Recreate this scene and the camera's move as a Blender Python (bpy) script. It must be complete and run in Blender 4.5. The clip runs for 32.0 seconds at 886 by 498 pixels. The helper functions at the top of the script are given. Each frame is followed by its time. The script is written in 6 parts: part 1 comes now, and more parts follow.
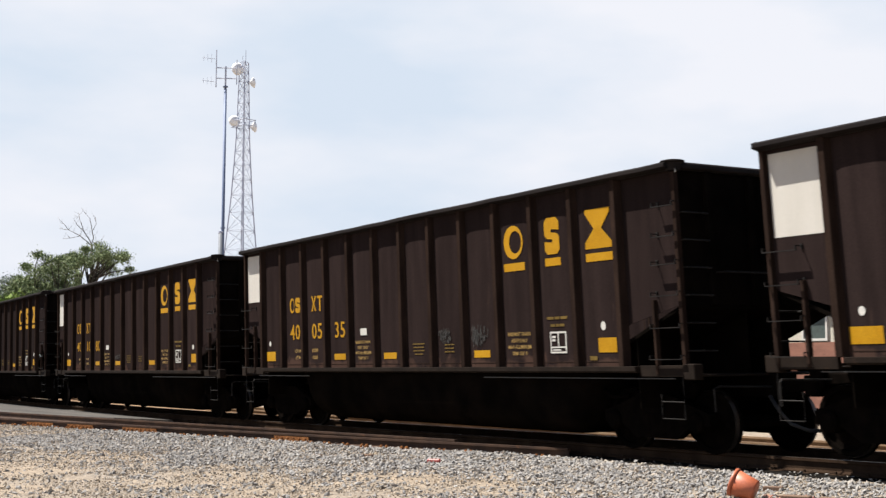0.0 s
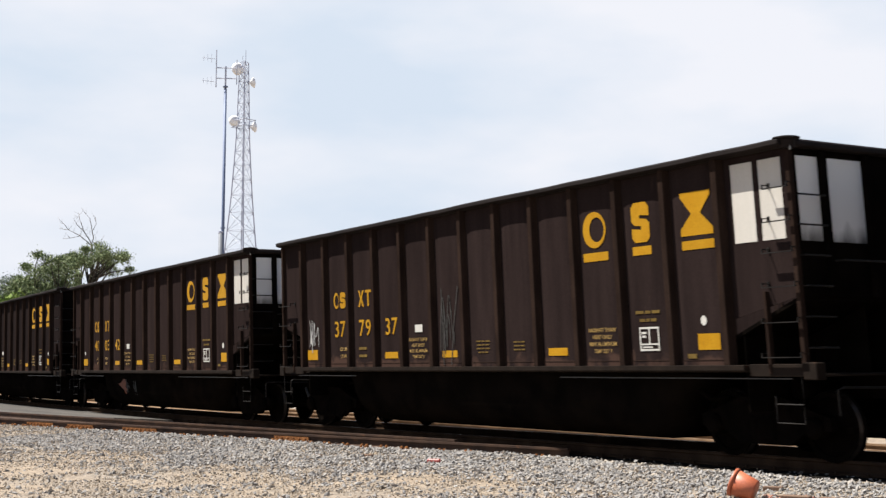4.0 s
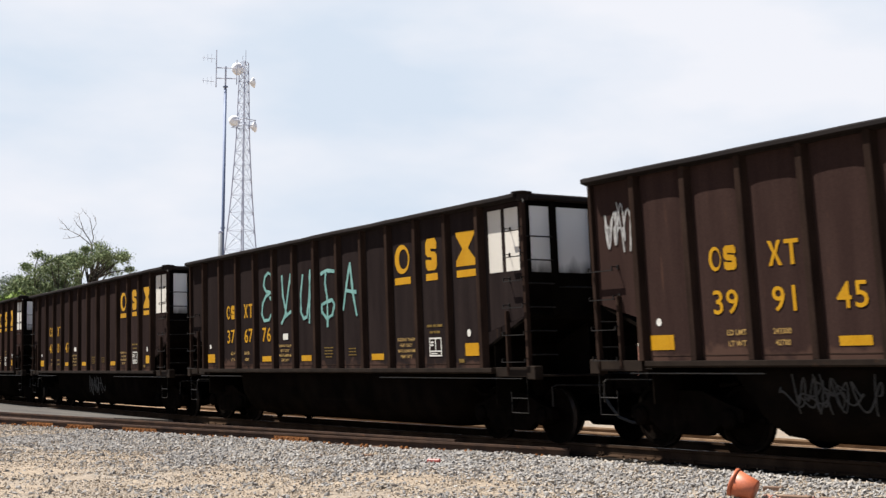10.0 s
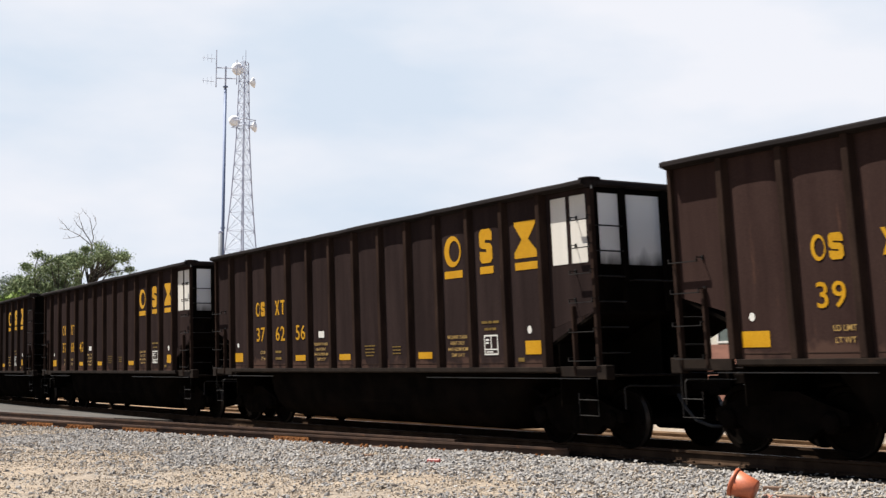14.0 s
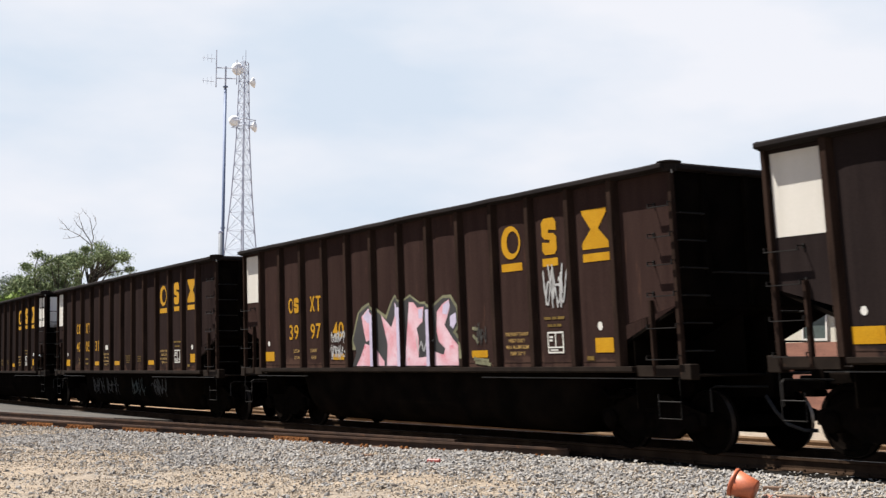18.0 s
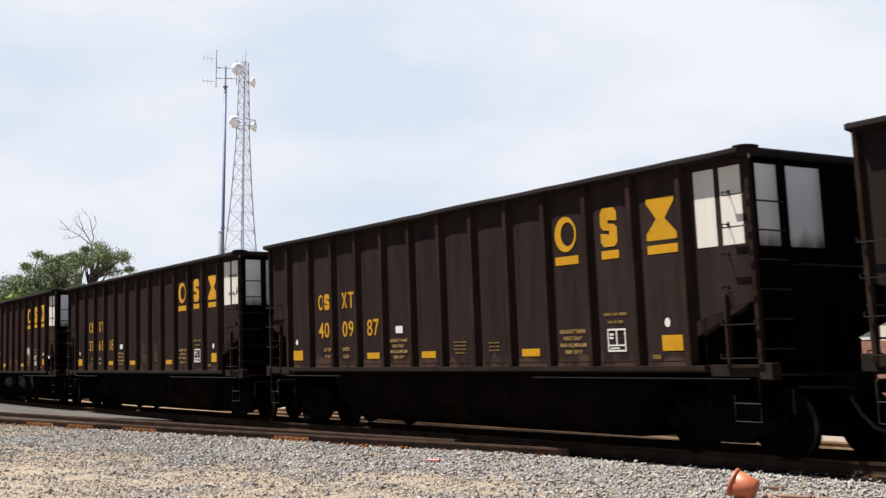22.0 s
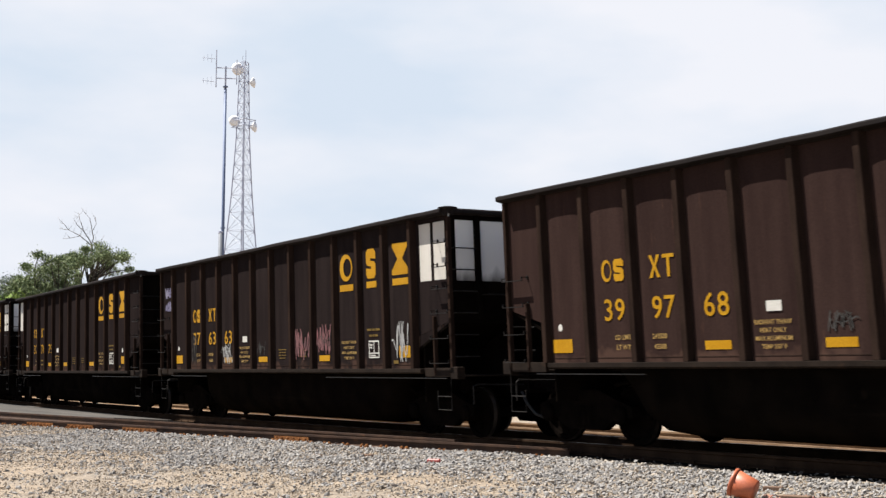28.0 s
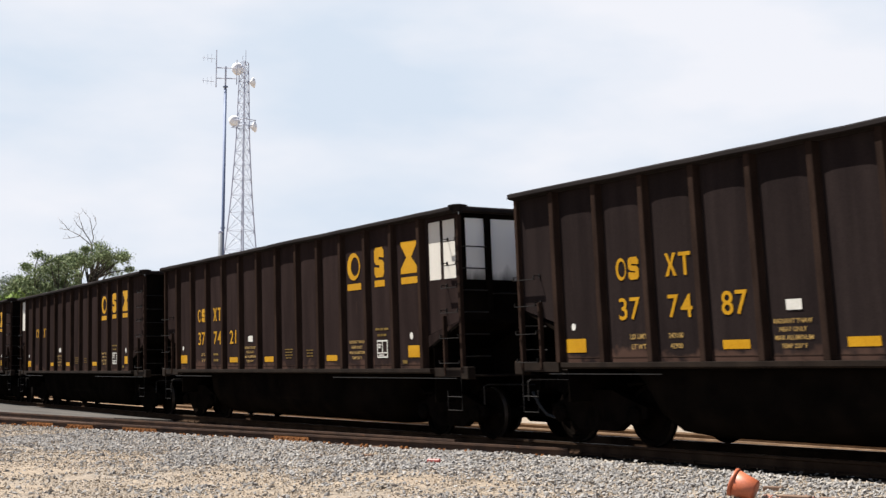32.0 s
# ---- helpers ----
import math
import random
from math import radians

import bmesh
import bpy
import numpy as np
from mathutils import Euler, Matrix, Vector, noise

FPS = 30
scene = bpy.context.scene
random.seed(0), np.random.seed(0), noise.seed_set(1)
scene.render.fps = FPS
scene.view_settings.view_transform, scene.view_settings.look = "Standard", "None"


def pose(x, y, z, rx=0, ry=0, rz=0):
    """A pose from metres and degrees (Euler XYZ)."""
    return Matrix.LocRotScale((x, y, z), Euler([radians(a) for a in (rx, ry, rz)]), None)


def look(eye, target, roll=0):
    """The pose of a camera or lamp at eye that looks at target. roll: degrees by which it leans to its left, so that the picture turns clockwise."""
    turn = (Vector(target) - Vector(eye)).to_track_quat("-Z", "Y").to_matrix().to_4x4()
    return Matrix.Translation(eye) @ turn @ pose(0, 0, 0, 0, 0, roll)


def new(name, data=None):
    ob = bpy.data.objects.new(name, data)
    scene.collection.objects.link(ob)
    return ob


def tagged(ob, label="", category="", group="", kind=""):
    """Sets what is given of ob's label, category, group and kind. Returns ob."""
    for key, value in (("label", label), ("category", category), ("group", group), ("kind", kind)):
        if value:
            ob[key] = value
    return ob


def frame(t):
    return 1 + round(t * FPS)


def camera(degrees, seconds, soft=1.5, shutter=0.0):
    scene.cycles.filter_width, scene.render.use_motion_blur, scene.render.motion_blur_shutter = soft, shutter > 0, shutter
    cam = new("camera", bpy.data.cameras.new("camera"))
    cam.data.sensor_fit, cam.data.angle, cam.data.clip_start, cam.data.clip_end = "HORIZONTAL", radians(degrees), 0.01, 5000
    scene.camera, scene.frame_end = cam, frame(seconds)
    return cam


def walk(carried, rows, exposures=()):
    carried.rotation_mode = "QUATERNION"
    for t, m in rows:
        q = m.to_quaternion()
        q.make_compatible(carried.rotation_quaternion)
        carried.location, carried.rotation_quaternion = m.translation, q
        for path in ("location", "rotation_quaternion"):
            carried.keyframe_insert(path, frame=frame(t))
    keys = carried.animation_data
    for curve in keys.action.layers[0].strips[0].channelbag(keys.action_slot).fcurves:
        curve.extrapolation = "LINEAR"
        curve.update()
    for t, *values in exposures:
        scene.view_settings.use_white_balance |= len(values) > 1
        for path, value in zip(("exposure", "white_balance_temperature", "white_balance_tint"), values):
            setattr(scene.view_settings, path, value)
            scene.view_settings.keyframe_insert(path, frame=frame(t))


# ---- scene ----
# ------------------------------------------------------------ camera
EYE = Vector((0.0, 0.0, 1.093))
YAW, PITCH, ROLL = 57.744, 5.409, 0.138
FOV = 37.55
# the clip's camera reads its picture out line by line, which makes passing uprights lean
cam = camera(FOV, 32.0, soft=1.4, shutter=1.07)
scene.cycles.rolling_shutter_type, scene.cycles.rolling_shutter_duration = "TOP", 0.08
AIM = Vector((-math.sin(radians(YAW)) * math.cos(radians(PITCH)), math.cos(radians(YAW)) * math.cos(radians(PITCH)), math.sin(radians(PITCH))))
walk(cam, [(0.0, look(EYE, EYE + AIM, ROLL)), (32.0, look(EYE, EYE + AIM, ROLL))])

# ------------------------------------------------------------ world, sun, exposure
scene.view_settings.exposure = 1.3
SUN_WAY = Vector((-0.32, -0.345, 0.87)).normalized()
world = bpy.data.worlds.new("sky")
scene.world = world
world.use_nodes = True
wn, wl = world.node_tree.nodes, world.node_tree.links
wn.clear()
w_out = wn.new("ShaderNodeOutputWorld")
w_bg = wn.new("ShaderNodeBackground")
w_sky = wn.new("ShaderNodeTexSky")
w_sky.sky_type = "NISHITA"
w_sky.sun_disc = False
w_sky.sun_elevation = math.asin(SUN_WAY.z)
w_sky.sun_rotation = math.atan2(SUN_WAY.x, SUN_WAY.y)
w_sky.air_density, w_sky.dust_density, w_sky.ozone_density = 1.0, 0.15, 1.5
w_tc = wn.new("ShaderNodeTexCoord")
w_map = wn.new("ShaderNodeMapping")
w_map.inputs["Scale"].default_value = (1.6, 1.6, 4.5)
w_map.inputs["Rotation"].default_value = (0.0, 0.35, 0.4)
w_noise = wn.new("ShaderNodeTexNoise")
w_noise.inputs["Scale"].default_value = 2.2
w_noise.inputs["Detail"].default_value = 5.0
w_noise.inputs["Roughness"].default_value = 0.5
w_ramp = wn.new("ShaderNodeValToRGB")
w_ramp.color_ramp.elements[0].position, w_ramp.color_ramp.elements[1].position = 0.34, 0.60
w_ramp.color_ramp.elements[0].color = (0.12, 0.12, 0.12, 1)
w_ramp.color_ramp.elements[1].color = (1.0, 1.0, 1.0, 1)
w_mix = wn.new("ShaderNodeMixRGB")
wl.new(w_tc.outputs["Generated"], w_map.inputs["Vector"])
wl.new(w_map.outputs["Vector"], w_noise.inputs["Vector"])
wl.new(w_noise.outputs["Fac"], w_ramp.inputs["Fac"])
w_sep = wn.new("ShaderNodeSeparateXYZ")
wl.new(w_tc.outputs["Generated"], w_sep.inputs["Vector"])
w_haze = wn.new("ShaderNodeMapRange")
w_haze.interpolation_type = "SMOOTHSTEP"
w_haze.inputs["From Min"].default_value, w_haze.inputs["From Max"].default_value = 0.27, 0.42
w_haze.inputs["To Min"].default_value, w_haze.inputs["To Max"].default_value = 1.0, 0.03
wl.new(w_sep.outputs["Z"], w_haze.inputs["Value"])
wl.new(w_haze.outputs["Result"], w_mix.inputs["Fac"])
w_pale = wn.new("ShaderNodeMixRGB")
w_pale.inputs["Color1"].default_value = (5.4, 6.2, 7.25, 1)
w_pale.inputs["Color2"].default_value = (7.2, 7.33, 7.85, 1)
wl.new(w_ramp.outputs["Color"], w_pale.inputs["Fac"])
wl.new(w_pale.outputs["Color"], w_mix.inputs["Color2"])
wl.new(w_sky.outputs["Color"], w_mix.inputs["Color1"])
wl.new(w_mix.outputs["Color"], w_bg.inputs["Color"])
w_bg.inputs["Strength"].default_value = 0.05
wl.new(w_bg.outputs["Background"], w_out.inputs["Surface"])

sun = new("sun", bpy.data.lights.new("sun", "SUN"))
sun.data.energy, sun.data.angle, sun.data.color = 5.0, radians(0.6), (1.0, 0.95, 0.87)
sun.matrix_world = look(SUN_WAY * 50, (0, 0, 0))

# ------------------------------------------------------------ the train's line: a slight curve, canted, with a shallow dip
CENTRE_Y, CURVE, CANT = 13.515, -0.000872, 0.0166
HEADING = 0.00833  # of the track abreast of the eye
DIP, SLOPE = 0.0000781, 0.0047
PITCH_OF_CARS = 16.20


def line_at(s):
    """Place and heading of the track's centre line, s metres along it."""
    e = max(-85.0, min(20.0, s))
    a = CURVE * e - HEADING
    x, y, h = (math.sin(a) + math.sin(HEADING)) / CURVE, CENTRE_Y - (math.cos(HEADING) - math.cos(a)) / CURVE, -a
    x, y = x + (s - e) * math.cos(h), y + (s - e) * math.sin(h)
    z = DIP * (e + 20) ** 2 + SLOPE * (e + 20)
    return x, y, z, h


def line_pose(s):
    x, y, z, h = line_at(s)
    return Matrix.Translation((x, y, z)) @ Matrix.Rotation(h, 4, "Z") @ Matrix.Rotation(CANT, 4, "X")


BODY_UP = 0.048  # the cars' own origin stands this far over the rail


def car_pose(s):
    return line_pose(s) @ Matrix.Translation((0, 0, BODY_UP))


# how far the train has come, every half second
RUN = [-20.09, -13.91, -7.44, -1.09, 5.19, 11.57, 17.91, 24.25, 30.56, 36.88, 43.18, 49.49, 55.78, 62.13, 68.31, 74.49, 80.90, 87.18, 93.50, 99.73, 105.99, 112.45, 118.48, 124.71, 131.09, 137.44, 143.69, 150.01, 156.31, 162.61, 168.90, 175.20, 181.50, 187.85, 194.13, 200.39, 206.64, 212.80, 218.97, 225.35, 231.70, 237.86, 244.10, 250.23, 256.67, 262.38, 268.72, 274.91, 281.07, 287.15, 293.44, 299.68, 305.87, 312.07, 318.24, 324.42, 330.59, 336.69, 342.77, 348.93, 354.99, 361.19, 367.31, 373.43, 379.52]


def run_at(t):
    f = max(0.0, min(63.999, t * 2))
    i = int(f)
    a, b = RUN[i], RUN[i + 1]
    m0 = (RUN[i + 1] - RUN[max(0, i - 1)]) / (2 if i > 0 else 1)
    m1 = (RUN[min(64, i + 2)] - RUN[i]) / (2 if i + 2 <= 64 else 1)
    f -= i
    return a * (2 * f ** 3 - 3 * f ** 2 + 1) + m0 * (f ** 3 - 2 * f ** 2 + f) + b * (3 * f ** 2 - 2 * f ** 3) + m1 * (f ** 3 - f ** 2)


# ------------------------------------------------------------ materials
def nodes_of(name):
    m = bpy.data.materials.new(name)
    m.use_nodes = True
    nt = m.node_tree
    return m, nt.nodes, nt.links, nt.nodes["Principled BSDF"]


def surface(name, c1, c2, scale=4.0, rough=0.7, metal=0.0, bump=0.1, fine=60.0, stretch=(1, 1, 1), third=None, third_at=0.62, vary=0.0, spec=0.5):
    """Two colours mixed by a large noise, a third in patches, fine grain in colour and relief."""
    m, n, l, b = nodes_of(name)
    tc = n.new("ShaderNodeTexCoord")
    mp = n.new("ShaderNodeMapping")
    mp.inputs["Scale"].default_value = stretch
    l.new(tc.outputs["Object"], mp.inputs["Vector"])
    if vary:
        oi = n.new("ShaderNodeObjectInfo")
        mul = n.new("ShaderNodeVectorMath")
        mul.operation = "SCALE"
        mul.inputs[0].default_value = (7.0, 3.0, 5.0)
        l.new(oi.outputs["Random"], mul.inputs["Scale"])
        l.new(mul.outputs["Vector"], mp.inputs["Location"])
    big = n.new("ShaderNodeTexNoise")
    big.inputs["Scale"].default_value, big.inputs["Detail"].default_value = scale, 5.0
    l.new(mp.outputs["Vector"], big.inputs["Vector"])
    r1 = n.new("ShaderNodeValToRGB")
    r1.color_ramp.elements[0].position, r1.color_ramp.elements[1].position = 0.35, 0.65
    r1.color_ramp.elements[0].color, r1.color_ramp.elements[1].color = (*c1, 1), (*c2, 1)
    l.new(big.outputs["Fac"], r1.inputs["Fac"])
    colour = r1.outputs["Color"]
    if third:
        pat = n.new("ShaderNodeTexNoise")
        pat.inputs["Scale"].default_value, pat.inputs["Detail"].default_value = scale * 1.7, 8.0
        pat.inputs["Roughness"].default_value = 0.65
        l.new(mp.outputs["Vector"], pat.inputs["Vector"])
        r3 = n.new("ShaderNodeValToRGB")
        r3.color_ramp.elements[0].position, r3.color_ramp.elements[1].position = third_at, third_at + 0.1
        l.new(pat.outputs["Fac"], r3.inputs["Fac"])
        mx = n.new("ShaderNodeMixRGB")
        mx.inputs["Color2"].default_value = (*third, 1)
        l.new(r3.outputs["Color"], mx.inputs["Fac"])
        l.new(colour, mx.inputs["Color1"])
        colour = mx.outputs["Color"]
    gr = n.new("ShaderNodeTexNoise")
    gr.inputs["Scale"].default_value, gr.inputs["Detail"].default_value = fine, 3.0
    l.new(tc.outputs["Object"], gr.inputs["Vector"])
    hs = n.new("ShaderNodeMixRGB")
    hs.blend_type = "OVERLAY"
    hs.inputs["Fac"].default_value = 0.35
    l.new(colour, hs.inputs["Color1"])
    l.new(gr.outputs["Fac"], hs.inputs["Color2"])
    colour = hs.outputs["Color"]
    if vary:
        hv = n.new("ShaderNodeHueSaturation")
        rng = n.new("ShaderNodeMapRange")
        rng.inputs["To Min"].default_value, rng.inputs["To Max"].default_value = 1 - vary, 1 + vary
        l.new(oi.outputs["Random"], rng.inputs["Value"])
        l.new(rng.outputs["Result"], hv.inputs["Value"])
        l.new(colour, hv.inputs["Color"])
        colour = hv.outputs["Color"]
    l.new(colour, b.inputs["Base Color"])
    b.inputs["Roughness"].default_value, b.inputs["Metallic"].default_value = rough, metal
    b.inputs["Specular IOR Level"].default_value = spec
    if bump:
        bp = n.new("ShaderNodeBump")
        bp.inputs["Strength"].default_value, bp.inputs["Distance"].default_value = bump, 0.01
        l.new(gr.outputs["Fac"], bp.inputs["Height"])
        l.new(bp.outputs["Normal"], b.inputs["Normal"])
    return m


STREAK = (3.0, 1.0, 0.35)


def rust_foot(m):
    """Rust that has eaten up from the welded foot of the side sheets in uneven patches."""
    n, l = m.node_tree.nodes, m.node_tree.links
    b = n["Principled BSDF"]
    under = b.inputs["Base Color"].links[0].from_socket
    tc = n.new("ShaderNodeTexCoord")
    sep = n.new("ShaderNodeSeparateXYZ")
    l.new(tc.outputs["Object"], sep.inputs["Vector"])
    nz = n.new("ShaderNodeTexNoise")
    nz.inputs["Scale"].default_value, nz.inputs["Detail"].default_value = 3.5, 6.0
    l.new(tc.outputs["Object"], nz.inputs["Vector"])
    up = n.new("ShaderNodeMapRange")
    up.inputs["From Min"].default_value, up.inputs["From Max"].default_value = 1.20, 1.50
    up.inputs["To Min"].default_value, up.inputs["To Max"].default_value = 0.16, -0.25
    l.new(sep.outputs["Z"], up.inputs["Value"])
    add = n.new("ShaderNodeMath")
    add.operation = "ADD"
    l.new(nz.outputs["Fac"], add.inputs[0])
    l.new(up.outputs["Result"], add.inputs[1])
    r = n.new("ShaderNodeValToRGB")
    r.color_ramp.elements[0].position, r.color_ramp.elements[1].position = 0.52, 0.68
    l.new(add.outputs["Value"], r.inputs["Fac"])
    half = n.new("ShaderNodeMath")
    half.operation = "MULTIPLY"
    half.inputs[1].default_value = 0.75
    l.new(r.outputs["Color"], half.inputs[0])
    mx = n.new("ShaderNodeMixRGB")
    mx.inputs["Color2"].default_value = (0.058, 0.034, 0.026, 1)
    l.new(half.outputs["Value"], mx.inputs["Fac"])
    l.new(under, mx.inputs["Color1"])
    l.new(mx.outputs["Color"], b.inputs["Base Color"])
    return m


PAINTS = [
    rust_foot(surface("car_paint_black_brown", (0.0152, 0.0107, 0.0102), (0.0212, 0.0147, 0.0138), 1.6, 0.75, 0, 0.10, 45, STREAK, (0.0310, 0.0203, 0.0172), 0.64, 0.08, 0.0)),
    rust_foot(surface("car_paint_brown", (0.0222, 0.0134, 0.0119), (0.0290, 0.0177, 0.0153), 1.6, 0.75, 0, 0.10, 45, STREAK, (0.0470, 0.0255, 0.0190), 0.62, 0.08, 0.0)),
    rust_foot(surface("car_paint_black", (0.0121, 0.0092, 0.0091), (0.0168, 0.0126, 0.0121), 1.6, 0.7, 0, 0.10, 45, STREAK, (0.0262, 0.0180, 0.0156), 0.66, 0.08, 0.0)),
]
RIB_PAINT = surface("rib_paint_rusty", (0.0153, 0.0102, 0.0084), (0.0255, 0.0163, 0.0128), 2.5, 0.75, 0, 0.2, 50, (3, 3, 0.6), (0.0840, 0.0520, 0.0420), 0.70, 0.06, 0.0)
# UNDER, TRUCK and WHEEL are blacker than steel: shade below the cars painted in
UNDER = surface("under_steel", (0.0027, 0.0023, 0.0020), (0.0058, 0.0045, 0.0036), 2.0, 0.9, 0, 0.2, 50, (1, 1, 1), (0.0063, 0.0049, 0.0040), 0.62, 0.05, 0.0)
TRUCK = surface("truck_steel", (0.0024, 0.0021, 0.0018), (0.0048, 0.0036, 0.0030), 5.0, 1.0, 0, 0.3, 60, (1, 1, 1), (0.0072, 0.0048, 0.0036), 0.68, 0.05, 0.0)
CHORD = surface("chord_steel", (0.0085, 0.0068, 0.0068), (0.0150, 0.0118, 0.0112), 1.2, 0.75, 0, 0.2, 50, (0.6, 2, 2), (0.0390, 0.0321, 0.0285), 0.70, 0.05, 0.06)
SILL = surface("sill_steel", (0.0094, 0.0068, 0.0054), (0.0156, 0.0111, 0.0085), 3.0, 0.85, 0, 0.3, 50, (1, 1, 1), (0.0259, 0.0150, 0.0099), 0.62, 0.05, 0.05)
ROD = surface("worn_rod_steel", (0.0079, 0.0072, 0.0065), (0.0257, 0.0234, 0.0214), 2.5, 0.5, 0.1, 0.1, 80)
DARK_ROD = surface("dull_rod_steel", (0.0080, 0.0071, 0.0067), (0.0178, 0.0160, 0.0147), 3.0, 0.6, 0.1, 0.1, 80, (1, 1, 1), None, 0.62, 0.0, 0.12)
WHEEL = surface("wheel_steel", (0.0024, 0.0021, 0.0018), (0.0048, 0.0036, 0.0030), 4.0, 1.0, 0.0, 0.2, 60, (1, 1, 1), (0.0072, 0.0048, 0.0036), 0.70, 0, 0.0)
TREAD = surface("wheel_tread", (0.0778, 0.0632, 0.0535), (0.1264, 0.1069, 0.0923), 6.0, 0.4, 0.8, 0.05, 80)
WHITE = surface("white_panel_paint", (0.3837, 0.3630, 0.3267), (0.4253, 0.4045, 0.3681), 1.2, 0.6, 0, 0.04, 240, STREAK, (0.3215, 0.2904, 0.2489), 0.68, 0.04)
YELLOW = surface("yellow_stencil_paint", (0.2959, 0.1480, 0.0049), (0.3288, 0.1727, 0.0082), 3.0, 0.55, 0, 0.08, 60, (1, 1, 1), (0.2261, 0.1069, 0.0049), 0.66, 0.05, 0.08)
OCHRE = surface("faded_stencil_paint", (0.2109, 0.1255, 0.0251), (0.2611, 0.1607, 0.0352), 6.0, 0.65, 0, 0.05, 60)
STENCIL = surface("dull_stencil_paint", (0.085, 0.055, 0.016), (0.13, 0.085, 0.024), 6.0, 0.7, 0, 0.05, 60, (1, 1, 1), (0.05, 0.034, 0.012), 0.6, 0, 0.05)
PLACARD = surface("white_placard", (0.3966, 0.3856, 0.3525), (0.4517, 0.4406, 0.4131), 6.0, 0.6, 0, 0.05, 60)
HOSE = surface("rubber_hose", (0.0075, 0.0068, 0.0065), (0.0153, 0.0139, 0.0130), 6.0, 0.7, 0, 0.1, 60)
RAIL = surface("rusty_rail", (0.0300, 0.0180, 0.0135), (0.0560, 0.0320, 0.0210), 3.0, 0.8, 0, 0.25, 70, (1, 1, 1), (0.1200, 0.0500, 0.0200), 0.64, 0, 0.15)
# main rails, ties and bed: shade under the train painted in as darker colour
MAIN_RAIL = surface("shade_toned_rail_steel", (0.0220, 0.0140, 0.0098), (0.0400, 0.0260, 0.0175), 3.0, 0.9, 0, 0.25, 70, (1, 1, 1), (0.0950, 0.0600, 0.0380), 0.66, 0, 0.0)
SHADED_TIE = surface("shade_darkened_tie", (0.0056, 0.0050, 0.0045), (0.0106, 0.0090, 0.0078), 6.0, 0.95, 0, 0.4, 60, (0.5, 4, 4), (0.0168, 0.0140, 0.0112), 0.64, 0.15, 0.02)
SHADED_BED = surface("shade_darkened_ballast", (0.0045, 0.0042, 0.0039), (0.0101, 0.0090, 0.0084), 9.0, 1.0, 0, 0.8, 30, (1, 1, 1), (0.0196, 0.0168, 0.0146), 0.66, 0, 0.02)
PALE_RUST = surface("sunlit_tan_rust", (0.15, 0.098, 0.062), (0.23, 0.155, 0.10), 3.0, 0.9, 0, 0.25, 70, (1, 1, 1), (0.17, 0.075, 0.03), 0.64, 0, 0.1)
PALE_TIE = surface("bleached_tie_wood", (0.13, 0.108, 0.085), (0.20, 0.165, 0.13), 6.0, 0.95, 0, 0.4, 60, (0.5, 4, 4), (0.08, 0.062, 0.048), 0.6, 0.15, 0.1)
TIE = surface("weathered_tie_wood", (0.0251, 0.0191, 0.0151), (0.0477, 0.0367, 0.0281), 6.0, 0.95, 0, 0.4, 60, (0.5, 4, 4), (0.0151, 0.0121, 0.0100), 0.6, 0.15, 0.1)
RUSTPLATE = surface("orange_rust_plate", (0.1300, 0.0520, 0.0190), (0.2000, 0.0840, 0.0300), 8.0, 0.9, 0, 0.3, 80, (1, 1, 1), (0.0481, 0.0257, 0.0160), 0.56, 0.15, 0.1)
ASPHALT = surface("old_asphalt", (0.0535, 0.0494, 0.0461), (0.0782, 0.0721, 0.0659), 1.2, 0.95, 0, 0.3, 90, (0.12, 1.6, 1), (0.1235, 0.1112, 0.0968), 0.58, 0, 0.1)
POT_CLAY = surface("orange_plastic_pot", (0.3208, 0.0802, 0.0347), (0.3742, 0.1016, 0.0454), 5.0, 0.5, 0, 0.1, 60, (1, 1, 1), (0.2406, 0.0588, 0.0267), 0.66)


